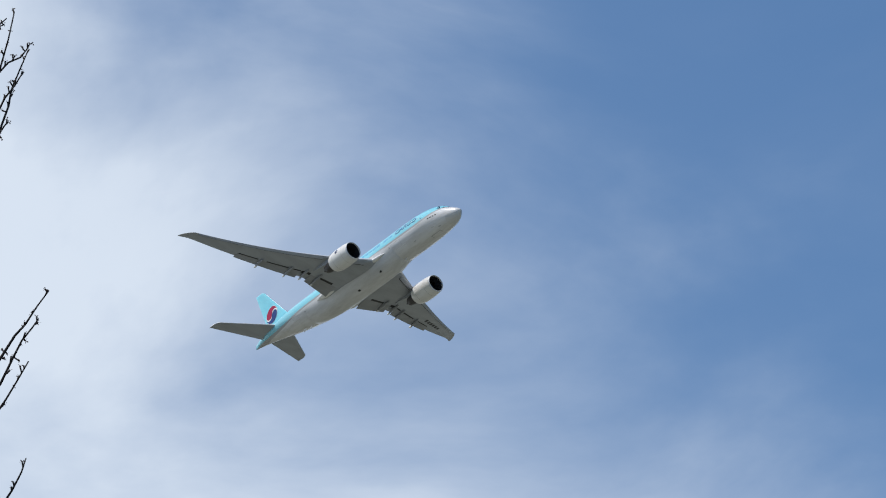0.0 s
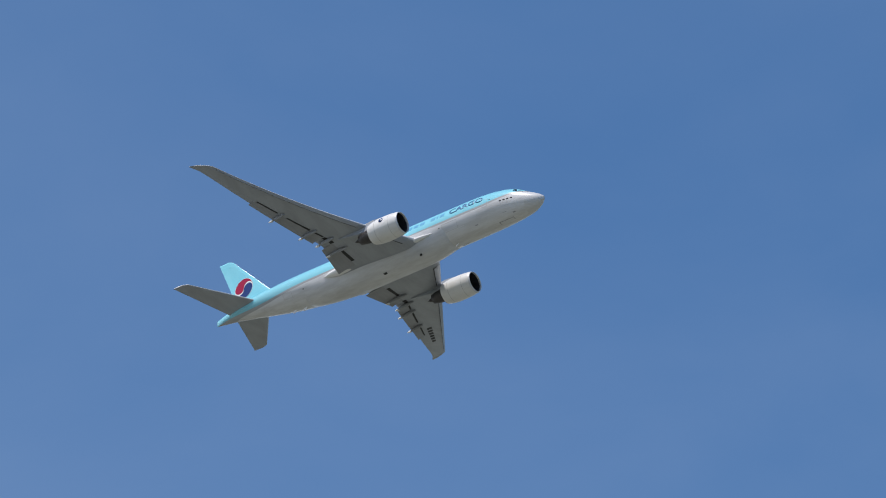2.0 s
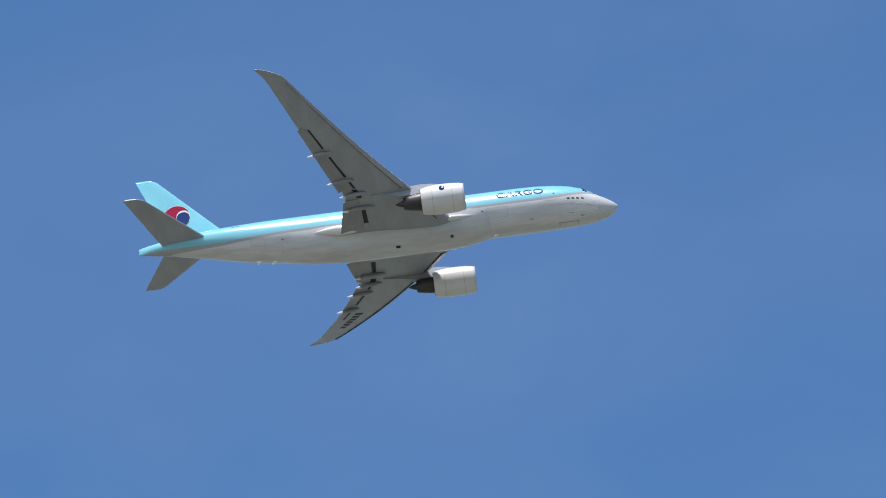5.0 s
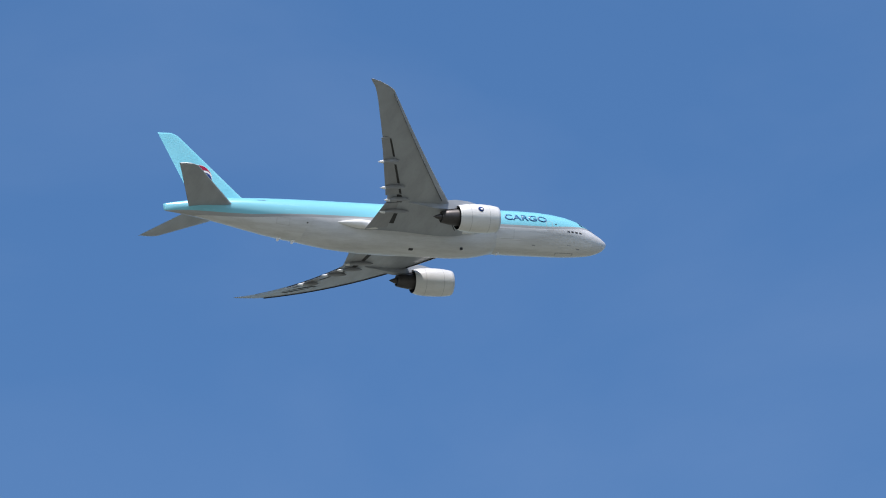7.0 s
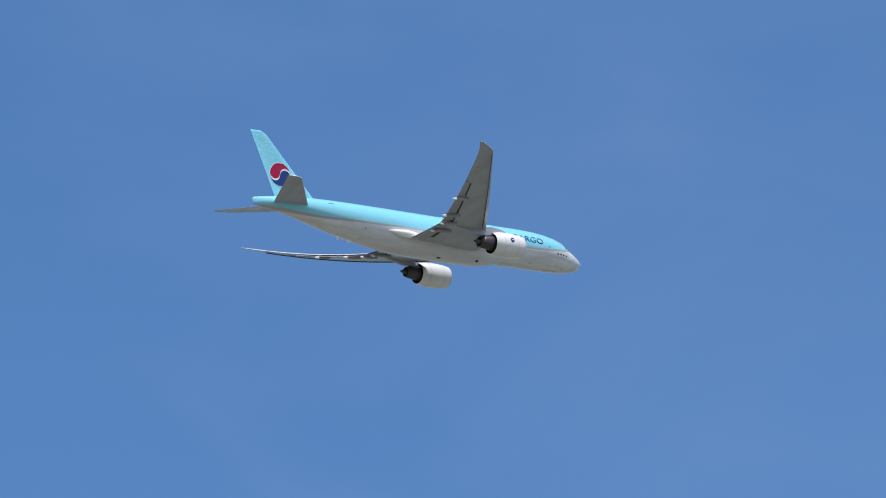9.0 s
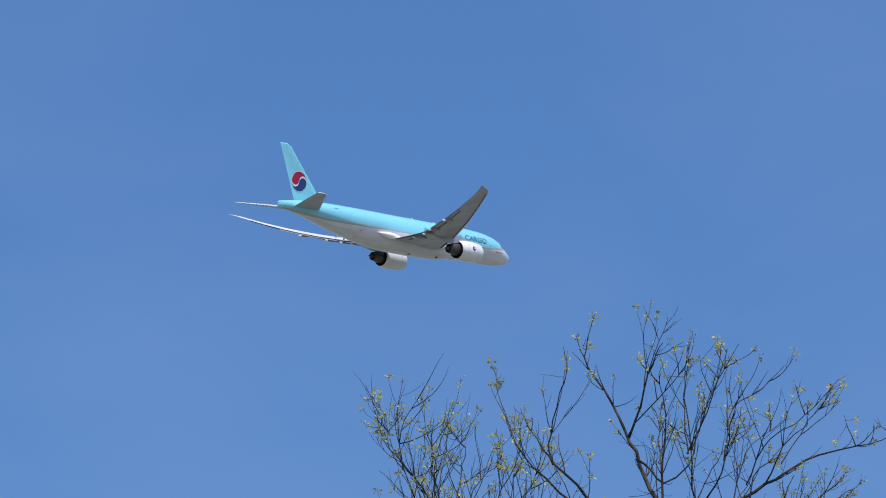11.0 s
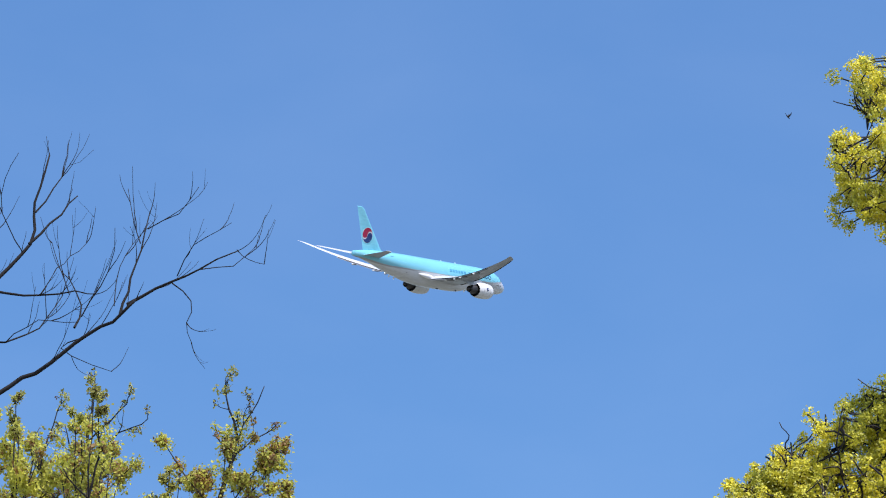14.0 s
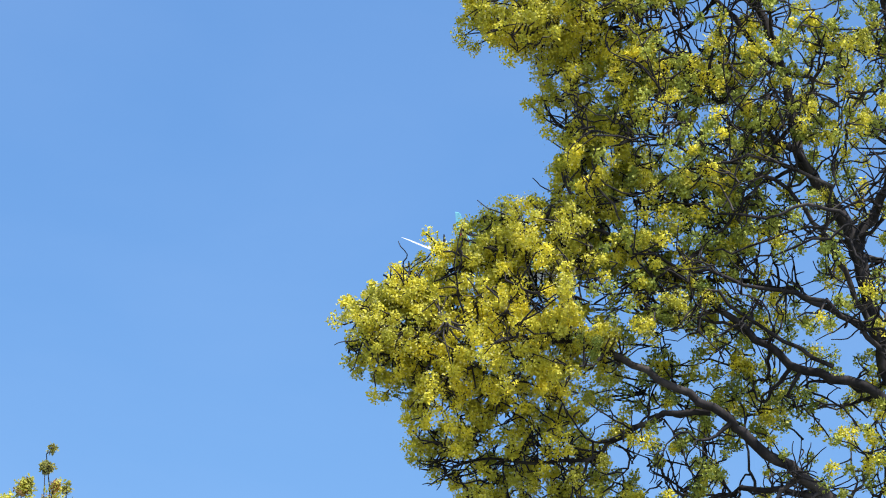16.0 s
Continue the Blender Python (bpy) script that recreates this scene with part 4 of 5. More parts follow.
tb = Tree("leafing_tree", "bushy grey-barked tree with small yellow-green new leaves", -53.01, 34.0, BARK_GREY)
tb.trunk(0.0, 10.15, 0.16, 0.06)
tb.limb([(0.0, 10.10), (0.06, 10.40), (0.09, 10.55)], 0.045, 0.026)
tb.limb([(-0.02, 10.00), (-0.12, 10.35), (-0.20, 10.58)], 0.036, 0.018)
tb.limb([(-0.02, 9.90), (-0.30, 10.20), (-0.46, 10.52)], 0.032, 0.017)
tb.limb([(0.02, 9.95), (0.22, 10.30), (0.32, 10.54)], 0.032, 0.015)
for pts, r0, r1, lean in (([(0.08, 10.53), (-0.05, 11.02), (-0.16, 11.42), (-0.31, 11.58), (-0.47, 11.65), (-0.76, 12.05), (-0.91, 12.27)], 0.026, 0.004, -0.4),
                          ([(-0.19, 10.53), (-0.1, 10.91), (-0.05, 11.02), (-0.02, 11.23)], 0.018, 0.008, 0.3),
                          ([(-0.22, 10.56), (-0.44, 11.15), (-0.55, 11.5), (-0.59, 11.93), (-0.57, 12.39)], 0.018, 0.003, 0.4),
                          ([(0.32, 10.54), (0.37, 11.03), (0.27, 11.13), (0.2, 11.38), (0.26, 11.7), (0.32, 12.02)], 0.015, 0.003, -0.3),
                          ([(-0.05, 11.06), (0.1, 11.3), (0.13, 11.59), (0.05, 11.94), (0.08, 12.15)], 0.012, 0.003, 0.5),
                          ([(0.15, 10.57), (0.24, 10.92), (0.54, 11.24), (0.64, 11.49), (0.77, 11.6)], 0.014, 0.003, 0.3),
                          ([(-0.16, 11.42), (-0.08, 11.76), (-0.03, 11.97)], 0.01, 0.003, -0.4),
                          ([(-0.45, 10.52), (-0.73, 10.83), (-0.94, 11.21)], 0.016, 0.004, 0.2),
                          ([(-0.31, 11.58), (-0.39, 11.93), (-0.33, 12.32)], 0.009, 0.003, 0.4),
                          ([(0.37, 11.03), (0.61, 11.1), (0.88, 11.07)], 0.008, 0.003, 0.3),
                          ([(-0.52, 10.52), (-0.67, 10.94), (-0.81, 11.36), (-0.79, 11.81)], 0.016, 0.003, -0.5),
                          ([(0.38, 10.54), (0.58, 10.75), (0.85, 10.83), (0.95, 10.97)], 0.01, 0.003, -0.3),
                          ([(-0.52, 10.52), (-0.99, 10.65), (-1.3, 11.03), (-1.42, 11.41)], 0.016, 0.003, 0.5),
                          ([(0.28, 10.54), (0.41, 10.75), (0.48, 10.89), (0.74, 11.25)], 0.009, 0.003, 0.6),
                          ([(-0.47, 11.65), (-0.66, 11.85), (-0.7, 12.17)], 0.009, 0.003, 0.3),
                          ([(-0.8, 12.09), (-0.96, 12.39), (-1.0, 12.61)], 0.006, 0.0025, 0.3),
                          ([(-0.85, 12.12), (-0.87, 12.47), (-0.73, 12.74)], 0.006, 0.0025, -0.3),
                          ([(-0.54, 11.75), (-0.61, 12.14), (-0.6, 12.4)], 0.006, 0.0025, 0.2),
                          ([(-0.36, 11.6), (-0.26, 11.96), (-0.02, 12.22)], 0.006, 0.0025, 0.4),
                          ([(-0.15, 11.32), (0.08, 11.75), (0.25, 12.08)], 0.006, 0.0025, -0.3),
                          ([(-0.02, 11.32), (0.33, 11.61), (0.6, 11.75)], 0.006, 0.0025, 0.3),
                          ([(-0.5, 11.6), (-0.74, 11.89), (-0.85, 12.14)], 0.006, 0.0025, -0.2)):
    tb.limb(pts, r0, r1, lean, wobble=0.007)
tips, along = tb.twigs(10.0, 0.60, 0.12, 0.54, 0.0046, 2.1, 0.55, 0.10, 0.15, fade=0.55, fwd=0.8)
tb.leaf_heads(tips, along, 0.46, 0.03, 0.034, 0.028)

# the leafless tree
tc = Tree("bare_tree", "leafless tree with dark ascending branches", -56.79, 28.0, BARK_DARK)
tc.trunk(-0.4, 7.6, 0.14, 0.045)
for pts, r0, r1, lean in (([(-0.4, 7.58), (0.0, 8.05), (0.28, 8.33), (0.5, 8.5), (0.8, 8.74), (1.01, 8.92), (1.29, 9.24), (1.32, 9.54), (1.4, 9.88)], 0.036, 0.006, 0.4),
                          ([(1.29, 9.24), (1.48, 9.46), (1.6, 9.6)], 0.011, 0.004, 0.2),
                          ([(1.32, 9.46), (1.48, 9.72), (1.52, 9.96)], 0.007, 0.002, 0.3),
                          ([(-0.2, 7.5), (0.7, 7.95), (1.36, 8.36), (1.68, 8.62), (1.87, 8.74), (2.02, 8.9)], 0.026, 0.01, -0.4),
                          ([(1.91, 8.77), (1.98, 9.04), (2.04, 9.24), (2.09, 9.5)], 0.011, 0.004, 0.2),
                          ([(1.96, 8.86), (2.25, 9.04), (2.44, 9.13), (2.69, 9.27)], 0.013, 0.004, -0.3),
                          ([(2.69, 9.27), (2.77, 9.22), (2.88, 9.19)], 0.003, 0.002, 0.0),
                          ([(2.04, 9.28), (1.98, 9.48), (1.94, 9.67)], 0.004, 0.002, 0.2),
                          ([(2.08, 9.4), (2.29, 9.52), (2.42, 9.71)], 0.004, 0.002, -0.2),
                          ([(2.25, 9.03), (2.4, 8.91), (2.36, 8.75), (2.4, 8.62)], 0.005, 0.002, 0.0),
                          ([(0.24, 8.33), (0.24, 8.65), (0.5, 8.71)], 0.01, 0.003, 0.1),
                          ([(0.24, 8.65), (0.33, 8.86), (0.28, 9.12)], 0.008, 0.003, -0.2),
                          ([(1.01, 8.91), (1.37, 8.89), (1.6, 8.93), (1.75, 8.92)], 0.01, 0.003, -0.5),
                          ([(0.43, 8.42), (0.81, 8.56), (1.15, 8.55), (1.37, 8.67), (1.52, 8.89)], 0.012, 0.003, 0.5),
                          ([(1.6, 8.68), (1.65, 8.83), (1.57, 9.01)], 0.009, 0.003, 0.2),
                          ([(1.57, 8.91), (1.48, 9.11), (1.44, 9.26)], 0.004, 0.002, 0.3),
                          ([(1.03, 8.92), (0.99, 9.13), (1.1, 9.49)], 0.004, 0.002, 0.4),
                          ([(1.25, 9.18), (1.1, 9.45), (1.11, 9.69), (1.19, 9.88)], 0.004, 0.002, -0.3),
                          ([(1.65, 8.76), (1.83, 9.08), (1.86, 9.39)], 0.005, 0.002, -0.2),
                          ([(1.87, 8.84), (1.9, 9.12), (2.09, 9.44)], 0.004, 0.002, 0.4),
                          ([(2.29, 9.07), (2.4, 9.29), (2.65, 9.47)], 0.004, 0.002, -0.3),
                          ([(2.44, 9.13), (2.67, 9.17), (2.81, 9.3)], 0.004, 0.002, 0.2),
                          ([(0.82, 8.74), (0.8, 8.58)], 0.007, 0.005, 0.0),
                          ([(1.37, 8.89), (1.48, 9.07), (1.67, 9.27)], 0.004, 0.002, 0.5),
                          ([(0.5, 8.71), (0.61, 8.89), (0.87, 9.09)], 0.004, 0.002, 0.3),
                          ([(1.15, 8.55), (1.37, 8.71), (1.64, 8.72)], 0.004, 0.002, -0.4),
                          ([(1.68, 8.62), (1.53, 8.52), (1.87, 8.39)], 0.005, 0.002, 0.2)):
    tc.limb(pts, r0, r1, lean, wobble=0.005)
tc.twigs(4.6, 0.42, 0.14, 0.42, 0.0034, 0.8, 0.6, 0.08, 0.18, fade=0.5, fwd=0.9)
tc.limb([(-0.62, 8.22), (-0.32, 8.51), (-0.02, 8.70), (0.24, 8.92), (0.33, 9.06)], 0.030, 0.016, -1.0, -0.6, name="broken_limb")

# young yellowish trees low behind
def young_tree(head, dist, top, limbs, count, bronze, bare, half):
    """Forked leaders with buds above a body of leaves; bare is the height of the open tops."""
    td = Tree("young_tree", "slender young tree with yellow and brownish spring leaves", head, dist, BARK_MAPLE)
    td.top["group"] = "young trees"
    foot = limbs[0][0]
    td.trunk(foot[0], foot[1], 0.07, 0.020)
    lower = []
    for q in range(12):
        u = -1 + 2 * (q + rng.uniform(0.1, 0.9)) / 12
        z0 = foot[1] - rng.uniform(-0.1, 1.25)
        lower.append([(foot[0] * 0.9, z0), (foot[0] + half * u * 0.55, z0 + 0.18), (foot[0] + half * u, z0 + rng.uniform(0.30, 0.55))])
    for q, pts in enumerate(list(limbs) + lower):
        td.limb(pts, 0.016 if q == 0 else 0.0062, 0.0028, 0.0 if q == 0 else rng.uniform(-0.35, 0.35), sides=6, wobble=0.005)
    tips, along = td.twigs(11, 0.17, 0.10, 0.7, 0.0034, 1.3, 0.5, 0.12, 0.1)
    wood = along + tips + [q for line, _, _ in td.lines for q in line[2:]]
    low = [q for q in wood if rng.random() < smoothstep((top - bare * 0.45 - q.z) / bare)]
    rng.shuffle(low)
    cut = int(len(low) * bronze)
    part("leaves", leaf_cloud("leaves", pick(low[cut:], count * 2), 20, 0.058, 0.024, BUSH_LEAF, 0.5, True), td.top, "yellow-green young leaves", "stuff")
    if cut > 3:
        part("bronze_leaves", leaf_cloud("bronze_leaves", pick(low[:cut], int(count * 2 * bronze)), 18, 0.036, 0.022, BRONZE_LEAF, 0.5, True), td.top, "brownish unfolding leaves", "stuff")
    high = [q for q in tips + along if q.z > top - bare * 1.5]
    part("bud_spray", leaf_cloud("bud_spray", pick(high, 170), 6, 0.022, 0.023, BUD_LEAF), td.top, "opening pale buds", "stuff")
    part("bud_casing", leaf_cloud("bud_casing", pick(high, 80), 5, 0.008, 0.016, BUD), td.top, "small dark buds", "stuff")


RIGHT_LIMBS = ([(-0.05, 6.98), (0.01, 7.22), (0.07, 7.48), (0.05, 7.59), (0.0, 7.74), (-0.01, 7.87)],
     [(0.07, 7.45), (0.11, 7.57), (0.19, 7.71), (0.23, 7.82)],
     [(0.05, 7.38), (0.17, 7.47), (0.28, 7.54), (0.32, 7.59)],
     [(0.04, 7.15), (0.24, 7.23), (0.31, 7.33), (0.36, 7.41)],
     [(0.07, 7.43), (-0.0, 7.43), (-0.07, 7.5)],
     [(0.01, 7.15), (-0.09, 7.15), (-0.14, 7.18)],
     [(0.11, 7.22), (0.24, 7.3), (0.39, 7.29)],
     [(-0.02, 7.01), (0.11, 7.15), (0.22, 7.35)],
     [(-0.02, 7.01), (-0.12, 7.01), (-0.18, 7.09)],
     [(0.01, 7.08), (0.16, 7.1), (0.28, 7.16)])
LEFT_LIMBS = ([(-0.34, 7.07), (-0.28, 7.35), (-0.2, 7.57), (-0.18, 7.77), (-0.16, 7.98)],
     [(-0.2, 7.57), (-0.06, 7.72), (0.04, 7.83), (0.06, 7.88)],
     [(-0.15, 7.47), (-0.0, 7.63), (0.1, 7.67), (0.18, 7.73)],
     [(-0.27, 7.44), (-0.32, 7.57), (-0.34, 7.67)],
     [(-0.33, 7.25), (-0.11, 7.4), (-0.01, 7.51)],
     [(-0.49, 7.38), (-0.45, 7.58), (-0.39, 7.76), (-0.37, 7.81)],
     [(-0.34, 7.18), (-0.19, 7.25), (-0.04, 7.38)],
     [(-0.55, 7.24), (-0.53, 7.52), (-0.5, 7.65)],
     [(-0.34, 7.11), (-0.17, 7.16), (-0.11, 7.24)],
     [(-0.42, 7.24), (-0.49, 7.38), (-0.55, 7.49)])
young_tree(-62.2, 26.0, 7.93, RIGHT_LIMBS, 360, 0.62, 0.50, 0.50)
young_tree(-60.74, 26.6, 7.90, LEFT_LIMBS, 430, 0.45, 0.40, 0.66)
# heading, distance, half width of the crown, top, lean of the leader, leaf tufts, share of bronze leaves
for head, dist, half, top, lean, count, bronze in ((-61.45, 26.3, 0.42, 7.30, 0.0, 260, 0.25), (-58.17, 26.0, 0.62, 7.90, 0.10, 900, 0.25), (-59.42, 25.6, 0.42, 7.56, -0.05, 320, 0.25),
                                           (-60.30, 25.2, 0.26, 7.62, 0.05, 150, 0.25), (-57.02, 26.4, 0.50, 7.60, 0.06, 320, 0.25), (-65.04, 26.0, 0.40, 6.20, 0.03, 420, 0.7)):
    foot = top - 1.45
    limbs = [[(0.0, foot), (lean * 0.6, foot + 0.7), (lean * 1.2 + 0.02, foot + 1.1), (lean * 0.8, top)]]
    for q in range(11):
        u = -1 + 2 * (q + rng.uniform(0.1, 0.9)) / 11
        low = foot + rng.uniform(0.05, 0.85)
        tip = top - 1.45 * (0.05 + 0.42 * abs(u) ** 1.3 + rng.uniform(-0.03, 0.12))
        x0 = lean * (low - foot) / 1.45
        limbs.append([(x0, low), (x0 + half * u * 0.6, low + (tip - low) * 0.45), (x0 + half * u, max(tip, low + 0.16))])
    young_tree(head, dist, top, limbs, count, bronze, 0.16, half * 1.2)

# the great maple in flower
te = Tree("maple_tree", "large maple covered in yellow-green spring blossom", -76.96, 30.0, BARK_MAPLE)
te.trunk(0.1, 6.7, 0.32, 0.15)
for pts, r0, r1, lean, start in (([(0.10, 6.65), (-0.32, 7.88), (-0.56, 8.71), (-0.88, 9.21), (-1.05, 9.97), (-1.39, 10.83), (-1.7, 11.6)], 0.105, 0.014, 0.5, 0.0),
                                 ([(0.0, 6.9), (-0.29, 7.47), (-0.96, 7.72), (-1.77, 8.38), (-2.39, 8.71), (-2.9, 8.75)], 0.060, 0.008, -0.5, 0.0),
                                 ([(0.1, 6.0), (-0.64, 6.73), (-1.20, 7.14), (-1.52, 7.39), (-2.41, 7.84), (-3.30, 7.95), (-3.95, 8.0)], 0.075, 0.007, -0.9, 0.0),
                                 ([(-0.35, 7.95), (-0.96, 8.25), (-1.69, 8.34), (-2.2, 8.3)], 0.036, 0.007, 0.8, 0.1),
                                 ([(-1.52, 7.39), (-1.96, 7.30), (-2.40, 7.02), (-2.97, 7.01), (-3.54, 6.97)], 0.032, 0.006, 0.2, -0.4),
                                 ([(-0.64, 6.73), (-1.3, 6.8), (-2.0, 6.55), (-2.9, 6.5)], 0.034, 0.007, 0.9, -0.2),
                                 ([(-0.8, 9.1), (-1.4, 9.7), (-2.2, 10.2), (-3.1, 10.4)], 0.040, 0.006, -0.6, 0.2),
                                 ([(-1.0, 9.8), (-1.7, 10.6), (-2.5, 11.0), (-3.1, 11.1)], 0.036, 0.006, 0.5, 0.3),
                                 ([(-0.5, 8.5), (-0.2, 9.4), (-0.3, 10.4), (-0.6, 11.4)], 0.055, 0.010, 0.6, 0.2),
                                 ([(0.1, 6.9), (0.8, 8.2), (1.3, 9.6), (1.6, 11.2)], 0.090, 0.012, 0.9, 0.0),
                                 ([(0.1, 6.5), (1.2, 7.3), (2.3, 8.2), (3.1, 8.7)], 0.060, 0.010, -0.5, 0.0),
                                 ([(-0.3, 7.8), (-0.9, 8.9), (-1.7, 9.3), (-2.4, 9.4)], 0.032, 0.006, -1.0, 0.1),
                                 ([(-0.65, 9.0), (-0.92, 9.14), (-1.15, 9.22), (-1.38, 9.2), (-1.74, 9.12), (-2.08, 8.95), (-2.37, 9.11)], 0.017, 0.006, -0.3, -0.4),
                                 ([(-0.57, 8.78), (-0.69, 8.86), (-0.84, 8.88), (-1.03, 8.82), (-1.37, 8.81), (-1.6, 8.86), (-1.83, 8.9), (-2.02, 8.87)], 0.019, 0.006, 0.2, -0.6),
                                 ([(-1.77, 8.41), (-1.62, 8.55), (-1.37, 8.78), (-1.24, 9.0), (-1.03, 9.06)], 0.018, 0.007, 0.3, -0.5),
                                 ([(-0.65, 7.67), (-0.91, 7.83), (-1.18, 7.98), (-1.41, 8.13), (-1.58, 8.26), (-1.77, 8.28), (-1.98, 8.22), (-2.36, 8.26), (-2.59, 8.3)], 0.021, 0.006, -0.4, -0.3),
                                 ([(0.01, 7.48), (-0.24, 7.75), (-0.46, 7.98), (-0.61, 8.08), (-0.82, 8.2), (-1.03, 8.23), (-1.29, 8.29), (-1.56, 8.39), (-1.77, 8.41), (-1.98, 8.55), (-2.18, 8.67)], 0.03, 0.008, -0.3, -0.3),
                                 ([(-1.98, 8.22), (-1.98, 8.02), (-1.86, 7.91)], 0.011, 0.005, 0.1, -0.6),
                                 ([(-0.46, 8.45), (-0.54, 8.6), (-0.65, 8.68), (-0.84, 8.72), (-1.07, 8.64), (-1.37, 8.53), (-1.54, 8.55), (-1.66, 8.53), (-1.79, 8.37)], 0.014, 0.006, 0.2, -0.6),
                                 ([(-0.48, 8.76), (-0.8, 8.62), (-1.07, 8.51), (-1.26, 8.45), (-1.31, 8.22)], 0.014, 0.005, 0.1, -0.7),
                                 ([(-2.37, 9.01), (-2.26, 8.89), (-2.12, 8.65), (-1.83, 8.55)], 0.012, 0.006, 0.2, -0.7),
                                 ([(-1.37, 8.81), (-1.45, 8.98), (-1.57, 9.06)], 0.01, 0.005, 0.1, -0.7)):
    te.limb(pts, r0 * 0.82, r1, lean, start, wobble=0.014)

# crown lobes: right, up, away, half sizes, share of blossom
LOBES = ((-3.72, 8.18, -0.5, 0.28, 0.14, 0.4, 40), (-2.84, 10.16, -0.3, 0.34, 0.20, 0.4, 46),
         (-1.0, 9.85, 0.1, 0.60, 0.50, 0.9, 35), (-0.5, 9.9, 0.2, 0.50, 0.60, 0.9, 45), (-3.72, 8.02, -0.6, 0.46, 0.30, 0.5, 75), (-3.30, 8.36, -0.5, 0.36, 0.28, 0.5, 55), (-2.86, 8.66, -0.4, 0.40, 0.30, 0.5, 70), (-2.92, 10.33, -0.4, 0.44, 0.28, 0.5, 65), (-2.32, 9.80, 0.0, 0.50, 0.42, 0.5, 80), (-2.36, 9.22, -0.2, 0.30, 0.40, 0.6, 70), (-3.42, 7.40, -0.4, 0.32, 0.40, 0.5, 70),
         (-3.15, 7.80, -0.5, 0.98, 0.40, 0.7, 185), (-2.45, 8.30, -0.4, 0.98, 0.52, 0.9, 230), (-2.88, 7.05, 0.0, 0.68, 0.50, 0.7, 110), (-2.2, 7.2, 0.3, 0.9, 0.6, 0.9, 90),
         (-1.9, 8.75, 0.2, 0.95, 0.50, 1.0, 185), (-1.75, 9.45, 0.0, 0.85, 0.60, 1.0, 150), (-2.65, 10.50, -0.4, 0.80, 0.34, 0.6, 120), (-1.8, 10.3, 0.0, 0.9, 0.65, 1.0, 115),
         (-2.65, 11.15, 0.3, 0.75, 0.26, 0.6, 80), (-1.7, 11.3, 0.3, 1.0, 0.6, 1.0, 100), (-0.8, 8.3, 0.4, 1.0, 1.0, 1.3, 80), (-1.3, 7.75, 0.6, 0.7, 0.5, 0.8, 60), (-0.6, 7.0, 0.4, 1.0, 0.7, 1.2, 80),
         (-0.7, 9.8, 0.4, 0.9, 1.0, 1.2, 60), (-0.5, 11.4, 0.3, 1.1, 0.8, 1.2, 60), (-2.2, 6.4, 0.3, 1.2, 0.45, 1.0, 130), (1.2, 9.3, 0.3, 1.9, 2.4, 1.9, 220), (1.6, 11.0, 0.3, 1.4, 0.9, 1.4, 90))
clumps = []
for cr, cu, ca, hr, hu, ha, count in LOBES:
    q = rng.normal(0, 1, (count, 3))
    q /= np.linalg.norm(q, axis=1)[:, None]
    q *= rng.uniform(0.45, 1.0, (count, 1)) ** 0.6
    q *= 1 + 0.16 * np.sin(q[:, :1] * 9 + cu * 7) * np.cos(q[:, 2:] * 8 + cr * 5)
    for a, b, c in q:
        away = ca + ha * b
        clumps.append(te.at(cr + hr * a, cu + hu * c, away))
clumps += [c + Vector(rng.uniform(-0.16, 0.16, 3)) for c in clumps if rng.random() < 0.50]
nodes = [(p, r0 + (r1 - r0) * i / len(line)) for line, r0, r1 in te.lines for i, p in enumerate(line) if len(line) * 0.12 < i < len(line) * 0.9]
node_xyz = np.array([tuple(p) for p, _ in nodes])
root = np.array((0.0, 0.0, 6.0))
order = rng.permutation(len(clumps))
w, sub = Wood(), []
bare = [te.at(0.3 - 2.9 * rng.random() ** 0.95, 6.2 + 5.6 * rng.random() ** 0.85, rng.uniform(-0.9, 1.0)) for _ in range(150)]
for goal in [clumps[k] for k in order[:260]] + bare:
    c = np.array(tuple(goal))
    cost = np.linalg.norm(node_xyz - c, axis=1) * rng.uniform(0.8, 1.25, len(node_xyz)) + 0.35 * np.linalg.norm(node_xyz - root, axis=1)
    i = int(np.argmin(cost))
    a, b = nodes[i][0], goal
    mid = (a + b) / 2 + Vector((0, 0, -0.16)) * (b - a).length + Vector(rng.normal(0, 0.07, 3))
    line = curve_through([a, mid, b], 0.07, 0.011)
    w.tube(line, min(nodes[i][1] * 0.55, 0.020), 0.0045, 5)
    if rng.random() < 0.75 and goal.x > -2.1:
        k = int(rng.integers(1, len(line) - 1))
        fork = sprig(line[k], (line[k + 1] - line[k - 1]) + Vector(rng.normal(0, 0.10, 3)), rng.uniform(0.25, 0.6), 0.06, 0.28, 8)
        w.tube(fork, 0.009, 0.004, 4)
        sub += fork[3:]
    sub += line[2:]
part("branchwork", w.mesh("branchwork", BARK_MAPLE), te.top, kind="stuff")
sub_xyz = np.array([tuple(p) for p in sub])
w = Wood()
extra = []
for c in clumps:
    i = int(np.argmin(np.linalg.norm(sub_xyz - np.array(tuple(c)), axis=1)))
    a = sub[i]
    mid = (a + c) / 2 + Vector(rng.normal(0, 0.05, 3))
    line = curve_through([a, mid, c], 0.08, 0.010)
    w.tube(line, 0.0085, 0.004, 4)
    extra.append(tuple((mid + c) / 2 + Vector(rng.normal(0, 0.03, 3))))
for p in pick(sub, 1950):
    w.tube(sprig(p, Vector(rng.normal(0, 1, 3)) + Vector((-0.3, -0.6, -0.15)), rng.uniform(0.14, 0.36), 0.04, 0.26, 7), 0.0070, 0.0032, 4)
